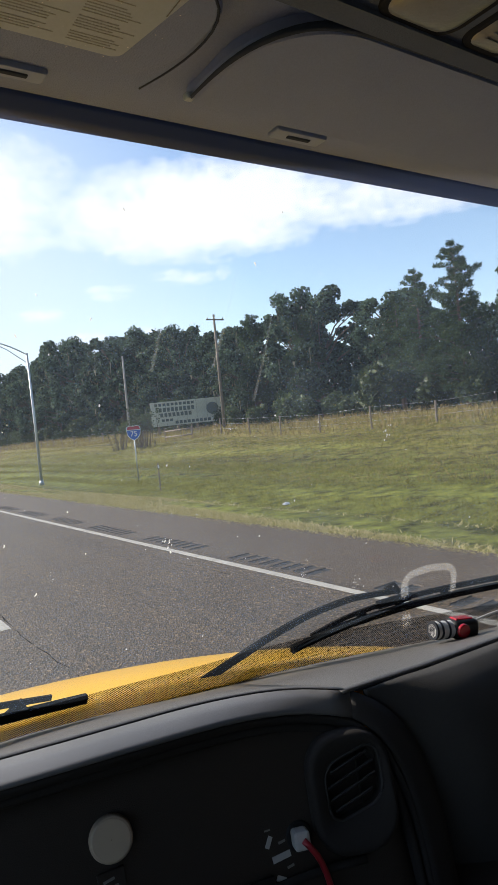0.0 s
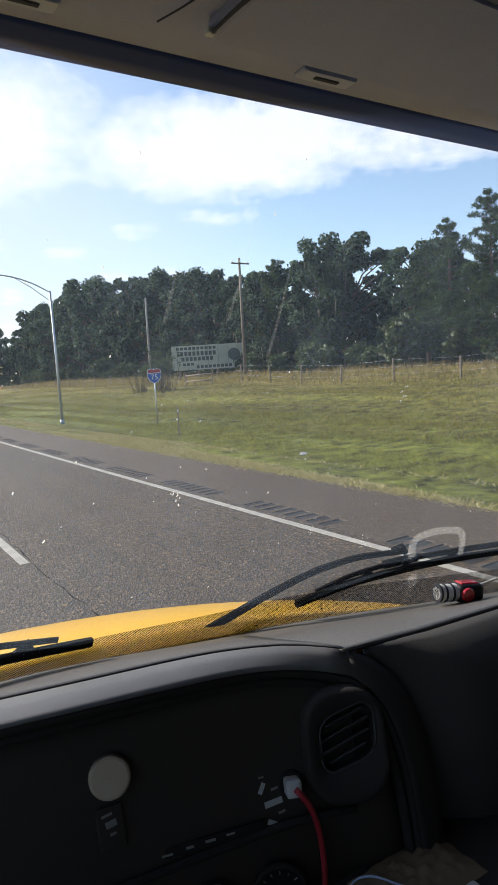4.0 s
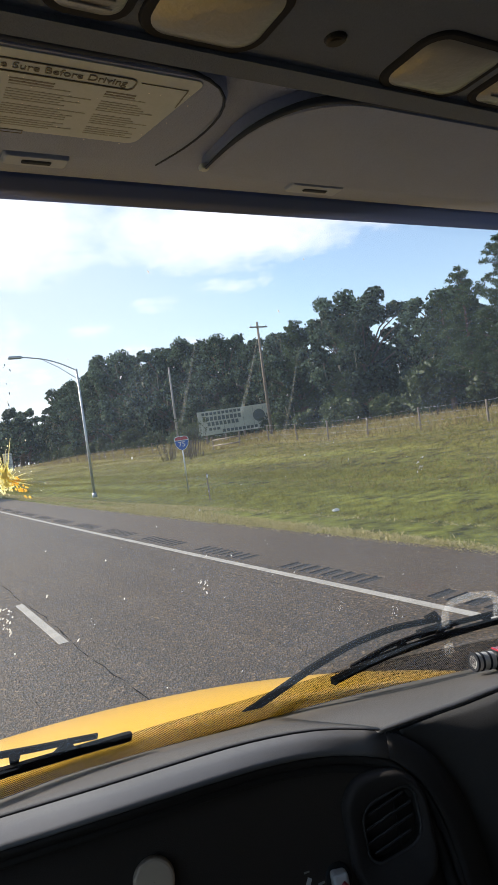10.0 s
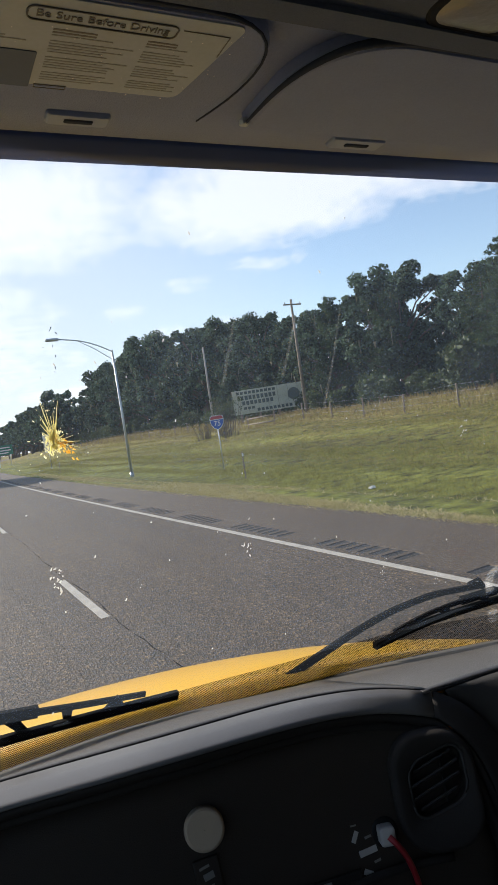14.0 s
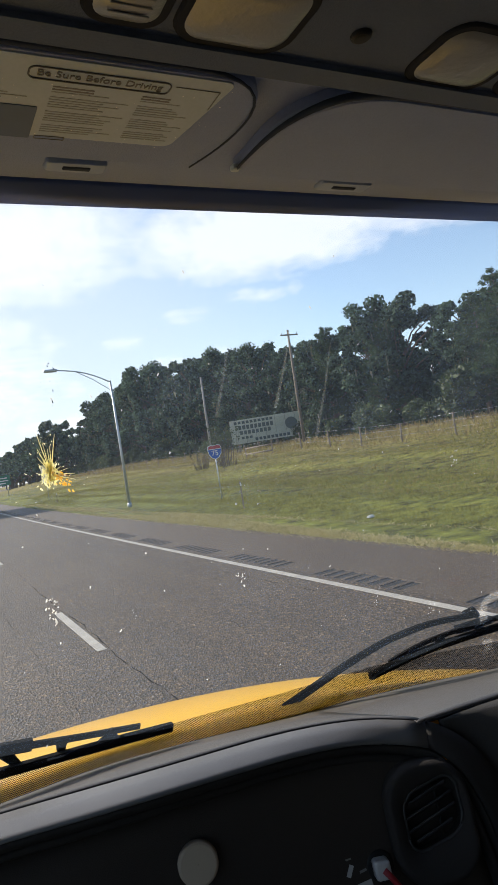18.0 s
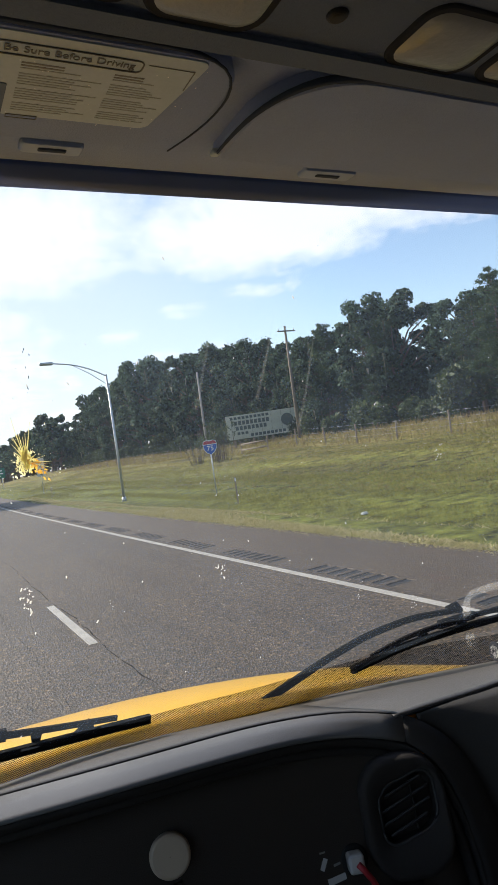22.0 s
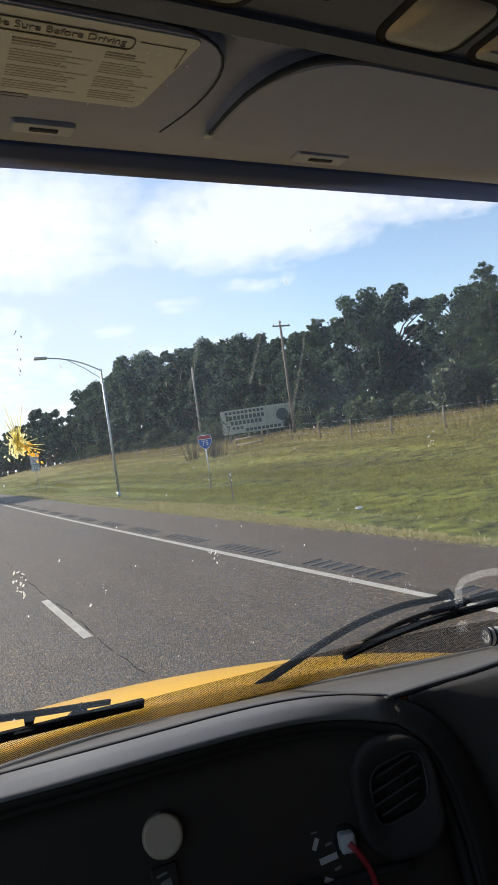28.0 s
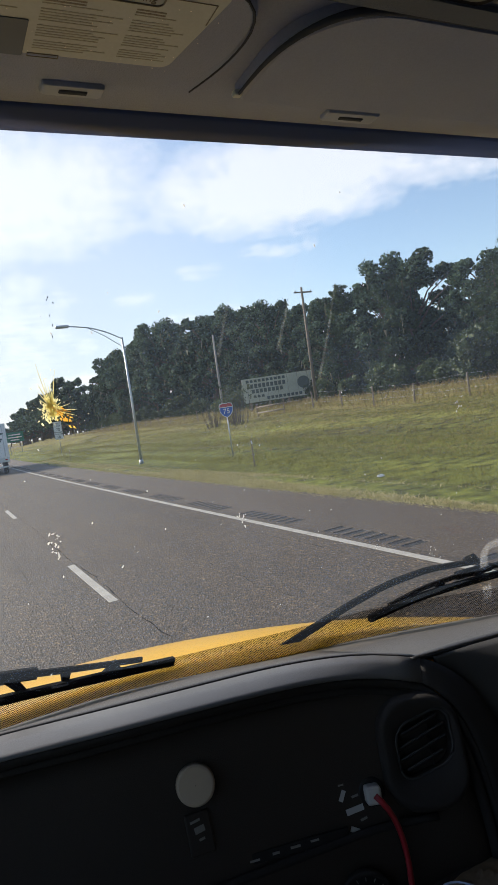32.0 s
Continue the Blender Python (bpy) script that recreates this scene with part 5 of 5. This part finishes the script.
for i, line in enumerate((((0.456, 2.486), (0.442, 2.42), (0.425, 2.347)), ((0.566, 2.495), (0.551, 2.42), (0.532, 2.35)), ((0.638, 2.446), (0.628, 2.37), (0.612, 2.293)))):
    tagged(strap("wiper_streak", line, (0.002, 0.006), 0.0004, 0.003, M_STREAK, None, 12), "faint pale wiper streak dried on the windscreen", "streak", "streaks on the glass")
# pale outline painted onto the glass in place of a dashboard reflection
tagged(strap("painted_reflection", ((1.032, 1.778), (1.018, 1.83), (1.006, 1.886), (1.016, 1.901), (1.070, 1.906), (1.124, 1.899), (1.137, 1.882), (1.141, 1.836)), (0.021, 0.014), 0.0004, 0.003, M_REFLECTION, None, 40), "pale outline painted on the windscreen for a reflection from the dashboard", "residue")

# ---- roadside things ----
M_WOOD = material("weathered_post_wood", (0.16, 0.13, 0.10), 0.9, grain=0.3, grain_scale=20, patch=0.3, patch_scale=3, bump=0.8, bump_scale=40)
M_STEEL = material("galvanised_steel", (0.42, 0.43, 0.44), 0.45, metal=0.8, grain=0.1, grain_scale=30, patch=0.15, patch_scale=2)
M_SIGN = material("white_sign_face", (0.62, 0.62, 0.60), 0.5, patch=0.1, patch_scale=3)
M_SIGNBLACK = material("black_sign_print", (0.02, 0.02, 0.022), 0.5, patch=0.1, patch_scale=8)
M_SIGNBLUE = material("blue_sign_face", (0.03, 0.09, 0.35), 0.5, patch=0.1, patch_scale=4)
M_SIGNRED = material("red_sign_band", (0.35, 0.04, 0.05), 0.5, patch=0.1, patch_scale=4)
M_SIGNGREEN = material("green_sign_face", (0.01, 0.14, 0.08), 0.5, patch=0.1, patch_scale=2)
M_BOARD = material("faded_billboard_face", (0.40, 0.40, 0.32), 0.7, grain=0.08, grain_scale=5, patch=0.25, patch_scale=0.8)
M_BOARDPRINT = material("billboard_print", (0.07, 0.085, 0.08), 0.7, patch=0.2, patch_scale=2)
M_TRAILER = material("white_trailer_panel", (0.66, 0.67, 0.68), 0.4, patch=0.08, patch_scale=1.5)
M_STRAW = material("dry_cut_grass", (0.42, 0.36, 0.17), 0.9, per_island=0.35, leafy=0.2)
M_BLADE = material("green_grass_blades", (0.175, 0.165, 0.030), 0.8, per_island=0.45, leafy=0.35)
M_WEED = material("tall_dry_weeds", (0.22, 0.17, 0.07), 0.9, per_island=0.4, leafy=0.3)
M_TAR = material("crack_filler", (0.006, 0.0055, 0.005), 0.95, spec=0.1, patch=0.2, patch_scale=3)


def land(s, y):
    """A place on the land, s metres from the road's line of travel."""
    x = s + bend(y)
    return Vector((x, y, rise(x, y)))


# street lamp with a long truss arm over the shoulder
p = land(10.6, 37.0)
lampost = thing("street_lamp", p, "tall galvanised highway lamp post with a long arm towards the road", "street lamp")
tube("pole", [(0, 0, -0.2), (0, 0, 3.5), (0, 0, 7.6)], [0.085, 0.075, 0.055], M_STEEL, lampost, 10)
tube("base_flange", [(0, 0, -0.05), (0, 0, 0.25)], [0.15, 0.12], M_STEEL, lampost, 10)
tube("arm", smooth_line([(0, 0, 7.5), (-0.8, 0, 7.95), (-1.8, 0, 8.3), (-3.0, 0, 8.45)], 12), 0.035, M_STEEL, lampost)
tube("brace", [(0, 0, 7.0), (-1.0, 0, 7.75), (-1.9, 0, 8.27)], 0.022, M_STEEL, lampost)
part("lamp_head", block((0.75, 0.28, 0.16), (-3.35, 0, 8.45), 0.06, segments=3), M_STEEL, lampost, "flat grey lamp head", smooth=True)

# route shield
p = land(12.4, 27.5)
shield = thing("route_sign", p, "blue interstate shield sign with a red top on a steel post", "road sign")
tube("post", [(0, 0, -0.3), (0, 0, 2.6)], 0.03, M_STEEL, shield)
outline = [(-0.30, 0.30), (-0.34, 0.16), (-0.30, -0.10), (-0.16, -0.28), (0, -0.36), (0.16, -0.28), (0.30, -0.10), (0.34, 0.16), (0.30, 0.30), (0.15, 0.34), (0, 0.31), (-0.15, 0.34)]


def shield_piece(name, scale, lo, hi, dy, mat):
    pts = [(x * scale, dy, 2.25 + max(min(z, hi), lo) * scale) for x, z in outline]
    v = pts + [(x, y + 0.004, z) for x, y, z in pts]
    m_ = len(pts)
    f = [tuple(range(m_)), tuple(range(m_, 2 * m_))[::-1]] + [(i, (i + 1) % m_, m_ + (i + 1) % m_, m_ + i) for i in range(m_)]
    return mesh(name, v, f, mat, shield)


shield_piece("shield_plate", 1.0, -1, 1, -0.040, M_SIGN)
shield_piece("shield_field", 0.93, -1, 0.13, -0.045, M_SIGNBLUE)
shield_piece("shield_crown", 0.93, 0.16, 1, -0.045, M_SIGNRED)
UP = Matrix.Rotation(math.pi / 2, 4, "X")
lettering("75", 0.34, M_SIGN, Matrix.Translation((0, -0.048, 2.19)) @ UP, shield, "numeral")
shield.rotation_euler = (0, 0, radians(-14))


def speed_sign(s, y, turn):
    sign = thing("speed_sign", land(s, y), "white speed limit sign above a minimum speed plate on one post", "road sign")
    tube("post", [(0, 0, -0.3), (0, 0, 3.9)], 0.032, M_STEEL, sign)
    for cz, h, rows in ((3.30, 1.22, (("SPEED", 0.27, 0.36), ("LIMIT", 0.27, 0.06), ("70", 0.46, -0.33))), (2.28, 0.74, (("MINIMUM", 0.20, 0.17), ("50", 0.38, -0.13)))):
        face = part("sign_plate", block((0.92, 0.012, h), (0, -0.045, cz), 0.003, segments=1), M_SIGN, sign)
        part("plate_border", block((0.86, 0.003, 0.02), (0, -0.053, cz + h / 2 - 0.035)), M_SIGNBLACK, face)
        part("plate_border", block((0.86, 0.003, 0.02), (0, -0.053, cz - h / 2 + 0.035)), M_SIGNBLACK, face)
        for sx in (-0.42, 0.42):
            part("plate_border", block((0.02, 0.003, h - 0.07), (sx, -0.053, cz)), M_SIGNBLACK, face)
        for text, size, dz in rows:
            lettering(text, size, M_SIGNBLACK, Matrix.Translation((0, -0.056, cz + dz)) @ UP, face)
    sign.rotation_euler = (0, 0, radians(turn))


speed_sign(11.6, 74.0, -8)

# billboard on posts by the woods
p = land(32.0, 58.0)
bill = thing("billboard", p, "faded roadside billboard on wooden posts before the woods", "billboard")
for x in (-3.0, -1.0, 1.0, 3.0):
    part("post", block((0.22, 0.22, 3.2), (x, 0.2, 1.0), 0.02, segments=1), M_WOOD, bill)
face = part("board", block((7.4, 0.10, 2.5), (0, 0, 2.0), 0.02, segments=1), M_BOARD, bill)
for i in range(7):
    part("panel_seam", block((0.02, 0.01, 2.5), (-3.7 + 7.4 * (i + 0.5) / 7, -0.055, 2.0)), M_BOARDPRINT, face)
for u, v, w, h in ((-1.2, 0.95, 4.2, 0.28), (-0.9, 0.42, 4.0, 0.42), (-1.1, -0.12, 3.4, 0.40), (-2.0, -0.66, 1.4, 0.26), (0.6, -0.95, 3.8, 0.30)):
    for i in range(max(2, int(w / 0.42))):
        part("print_bar", block((0.30, 0.01, h), (u - w / 2 + 0.42 * i + 0.2, -0.056, 2.0 + v)), M_BOARDPRINT, face)
part("emblem", placed(disc(0.62, 0.012, 0.002, 24), Matrix.Translation((2.7, -0.05, 2.15)) @ UP), M_BOARDPRINT, face, "dark round emblem")
bill.rotation_euler = (0, 0, radians(-26))

# utility poles
for s, y, h, cross in ((30.5, 70.0, 9.5, False), (31.5, 50.0, 10.5, True)):
    pole = thing("utility_pole", land(s, y), "weathered pale wooden utility pole", "utility pole", "utility poles")
    tube("pole_shaft", [(0, 0, -0.4), (0.05, 0, h * 0.5), (0.1, 0, h)], [0.16, 0.14, 0.10], material("pale_pole_wood", (0.30, 0.28, 0.25), 0.9, grain=0.2, grain_scale=10, patch=0.2, patch_scale=2) if not cross else M_WOOD, pole, 10)
    if cross:
        part("crossarm", block((1.9, 0.1, 0.12), (0.1, -0.15, h - 0.5), 0.01, segments=1), M_WOOD, pole)
        for sx in (-0.8, 0.0, 0.85):
            tube("insulator", [(0.1 + sx, -0.15, h - 0.44), (0.1 + sx, -0.15, h - 0.24)], [0.05, 0.03], M_STEEL, pole, 8)

# wire fence along the crest
fence = thing("fence", (0, 0, 0), "low wire fence of thin weathered posts along the grassy rise", "fence")
rf = random.Random(4)
tops = []
for i in range(46):
    y = 8.0 + 4.2 * i
    b = land(25.5 + 0.4 * math.sin(i), y)
    h = rf.uniform(1.05, 1.3)
    tops.append((b, h))
    part("fence_post", block((0.09, 0.09, h + 0.3), (b.x + rf.uniform(-0.05, 0.05), b.y, b.z + h / 2 - 0.15), 0.015, pose(0, 0, 0, rf.uniform(-3, 3), rf.uniform(-4, 4), 0), 1), M_WOOD, fence)
for q in (0.35, 0.65, 0.95):
    tube("fence_wire", [(b.x, b.y, b.z + h * q) for b, h in tops], 0.003, M_STEEL, fence, 4)
i = 9
a, b = tops[i][0], tops[i + 1][0]
for q in (0.35, 0.85):
    tube("fence_rail", [(a.x, a.y, a.z + q), (b.x, b.y, b.z + q)], 0.06, M_WOOD, fence, 6)

# delineator posts by the shoulder
for s, y in ((10.8, 22.0), (10.6, 62.0)):
    post = thing("marker_post", land(s, y), "slim dark roadside marker post in the grass", "marker post", "roadside marker posts")
    part("stake", block((0.05, 0.03, 1.15), (0, 0, 0.5), 0.006, segments=1), M_WOOD, post)
    part("reflector", block((0.06, 0.012, 0.12), (0, -0.02, 0.95), 0.004, segments=1), M_STEEL, post)

# bare thicket on the slope
for s, y, sc in ((22.0, 47.0, 1.0), (22.8, 49.5, 1.1), (21.6, 51.5, 0.85)):
    th = thing("bare_thicket", land(s, y), "thin twiggy grey thicket with few leaves on the slope", "shrub", "twiggy thickets")
    r2 = np.random.default_rng(int(y))
    v, f = [], []
    tips = []
    for i in range(26):
        a, q = r2.uniform(0, 6.28), r2.uniform(0.2, 1.3)
        tip = (q * math.cos(a), q * math.sin(a), r2.uniform(1.6, 3.0) * sc)
        e, g = tube_data([(q * 0.5 * math.cos(a), q * 0.5 * math.sin(a), -0.1), (tip[0] * 0.8, tip[1] * 0.8, tip[2] * 0.55), tip], [0.022, 0.015, 0.005], 4, len(v))
        v, f = v + e, f + g
        tips.append(tip)
    mesh("twigs", v, f, M_BARK, th)
    lv, lf = leaves(r2, tips, [0.25] * len(tips), 320, 0.07, 0.6)
    mesh("leaves", lv, lf, M_BUSH, th)

# a lorry trailer ahead in the next lane
p = Vector((3.40 + bend(54), 54.0, 0))
tr = thing("semi_trailer", p, "white box semi-trailer ahead in the next lane, seen from behind", "truck")
part("box_body", block((2.55, 15.5, 2.75), (0, 7.8, 2.62), 0.03), M_TRAILER, tr)
for sx in (-0.63, 0.63):
    d = part("rear_door", block((1.20, 0.04, 2.55), (sx, 0.02, 2.62), 0.01, segments=1), M_TRAILER, tr)
    for q in (-0.4, 0.35):
        tube("lock_rod", [(sx + q, -0.02, 1.4), (sx + q, -0.02, 3.85)], 0.02, M_STEEL, d, 6)
for v_, w_ in ((3.2, 0.9), (2.75, 0.6), (2.6, 0.4)):
    part("print_bar", block((w_, 0.01, 0.14), (0.6, -0.006, v_)), M_BOARDPRINT, tr)
part("rear_bumper", block((2.5, 0.12, 0.35), (0, 0.03, 1.10), 0.02), M_STEEL, tr)
part("underride_bar", block((2.2, 0.10, 0.12), (0, 0.05, 0.55), 0.02), M_SIGN, tr)
for sx in (-0.6, 0.6):
    part("bar_strut", block((0.08, 0.08, 0.6), (sx, 0.08, 0.80), 0.01, segments=1), M_STEEL, tr)
for sx in (-1.0, 1.0):
    part("tail_light", block((0.18, 0.03, 0.10), (sx, -0.04, 1.12), 0.01, segments=1), M_REDLENS, tr)
    for yy in (1.3, 2.6):
        wheel = part("wheel", placed(disc(0.50, 0.28, 0.05, 24), Matrix.Translation((sx - 0.14 + (0.0 if sx > 0 else 0.0), yy, 0.5)) @ Matrix.Rotation(math.pi / 2, 4, "Y")), M_RUBBER, tr)
        part("rim", placed(disc(0.27, 0.02, 0.01, 20), Matrix.Translation((sx + (0.14 if sx > 0 else -0.16), yy, 0.5)) @ Matrix.Rotation(math.pi / 2 * (1 if sx > 0 else -1), 4, "Y")), M_STEEL, wheel)
part("chassis", block((1.0, 14.5, 0.30), (0, 7.6, 1.05), 0.02), M_RUBBER, tr)
tr.rotation_euler = (0, 0, -math.atan(2 * 54 / 4600))

# green guide sign beyond
p = land(11.5, 150.0)
gs = thing("guide_sign", p, "green roadside guide sign on two posts far ahead", "road sign")
for sx in (-1.2, 1.2):
    tube("post", [(sx, 0.1, -0.3), (sx, 0.1, 4.6)], 0.07, M_STEEL, gs)
face = part("sign_panel", block((3.8, 0.06, 2.2), (0, 0, 3.6), 0.02, segments=1), M_SIGNGREEN, gs)
for v_, w_ in ((4.1, 2.6), (3.5, 3.0), (2.95, 1.8)):
    part("print_bar", block((w_, 0.02, 0.24), (0, -0.035, v_)), M_SIGN, face)


# a white bag left on the verge
litter = thing("litter_bag", (0, 0, 0), "crumpled white plastic bag lying on the roadside grass", "litter")
g = land(10.35, 13.6)
v = []
for i in range(9):
    for j in range(13):
        a, e = 2 * math.pi * j / 12, math.pi * i / 16
        r = 1 + 0.45 * noise.noise((math.cos(a) * 2, math.sin(a) * 2, e * 3))
        v.append((g.x + 0.12 * r * math.cos(a) * math.cos(e) + 0.02 * noise.noise((i, j, 2.2)), g.y + 0.07 * r * math.sin(a) * math.cos(e), g.z + 0.02 + 0.06 * r * math.sin(e)))
mesh("bag_film", v, grid_faces(9, 13), M_SIGN, litter, False)

# ---- cracks in the asphalt ----
def crack(x0, y0, y1, wander, width, seed, branch=0.0):
    r3 = random.Random(seed)
    pts, x, y = [], x0, y0
    while y < y1:
        pts.append((x + bend(y), y))
        x += r3.gauss(0, wander) + (x0 - x) * 0.12
        y += r3.uniform(0.05, 0.16) * (1 + y / 14)
    v, f = [], []
    for i, (a, b) in enumerate(pts):
        w = width * r3.uniform(0.08, 1.0) ** 1.5 / 2
        v += [(a - w, b, 0.004), (a + w, b, 0.004)]
    f = [(2 * i, 2 * i + 1, 2 * i + 3, 2 * i + 2) for i in range(len(pts) - 1)]
    mesh("road_crack", v, f, M_TAR, road, label="thin dark wandering crack")


for i, spec in enumerate(((DASH + 0.10, 2.0, 60, 0.012, 0.020), (1.05, 2.0, 24, 0.014, 0.008), (0.35, 3, 30, 0.016, 0.007), (LINE - 0.45, 5, 70, 0.010, 0.010), (3.6, 2.0, 10, 0.05, 0.006))):
    crack(*spec, 30 + i)


# ---- grass: cut straw by the shoulder, tufts, tall weeds on the rise ----
def blades(name, mat, count, seed, place, height, width, lean, label):
    r4 = np.random.default_rng(seed)
    at = np.array([place(r4) for _ in range(count)])
    a = r4.uniform(0, 2 * np.pi, count)
    h = height * r4.uniform(0.4, 1.3, count)
    w = width * r4.uniform(0.6, 1.4, count)
    side = np.stack([np.cos(a), np.sin(a), np.zeros(count)], 1) * w[:, None]
    tip = np.stack([r4.normal(0, lean, count) * h, r4.normal(0, lean, count) * h, h], 1)
    v = np.stack([at - side, at + side, at + tip * 0.6 + side * 0.7, at + tip, at + tip * 0.6 - side * 0.7], 1).reshape(-1, 3)
    ob = mesh(name, v, np.arange(5 * count).reshape(-1, 5), mat)
    return tagged(ob, label, "grass", kind="stuff")


def strip(s0, s1, y0, y1, clump=0.0, power=1.0):
    def place(r4):
        while True:
            y = y0 + (y1 - y0) * r4.uniform() ** 1.6
            s = s0 + (s1 - s0) * r4.uniform() ** power
            if clump and noise.noise((s * 0.8, y * 0.07, 2.0)) + r4.normal(0, 0.15) < clump:
                continue
            g = land(s, y)
            return (g.x, g.y, g.z - 0.01)
    return place


blades("dry_cuttings", M_STRAW, 46000, 1, strip(VERGE - 0.18, VERGE + 1.9, 2, 70, -0.05), 0.075, 0.009, 1.2, "dry pale grass cuttings along the asphalt edge")
blades("verge_grass", M_BLADE, 110000, 2, strip(VERGE, VERGE + 9, 2, 75, -0.05, 1.3), 0.065, 0.006, 0.8, "short green roadside grass blades")
blades("slope_tufts", M_BLADE, 60000, 3, strip(VERGE + 3, 30, 6, 110, 0.06), 0.11, 0.011, 0.8, "coarse green grass tufts on the slope")
blades("slope_straw", M_WEED, 26000, 4, strip(VERGE + 5, 30, 6, 110, 0.0), 0.15, 0.010, 0.7, "straw-coloured seeding grass on the slope")
blades("tall_weeds", M_WEED, 15000, 5, strip(24.5, 37, 6, 150, 0.0), 0.42, 0.020, 0.40, "tall dry weeds before the woods")
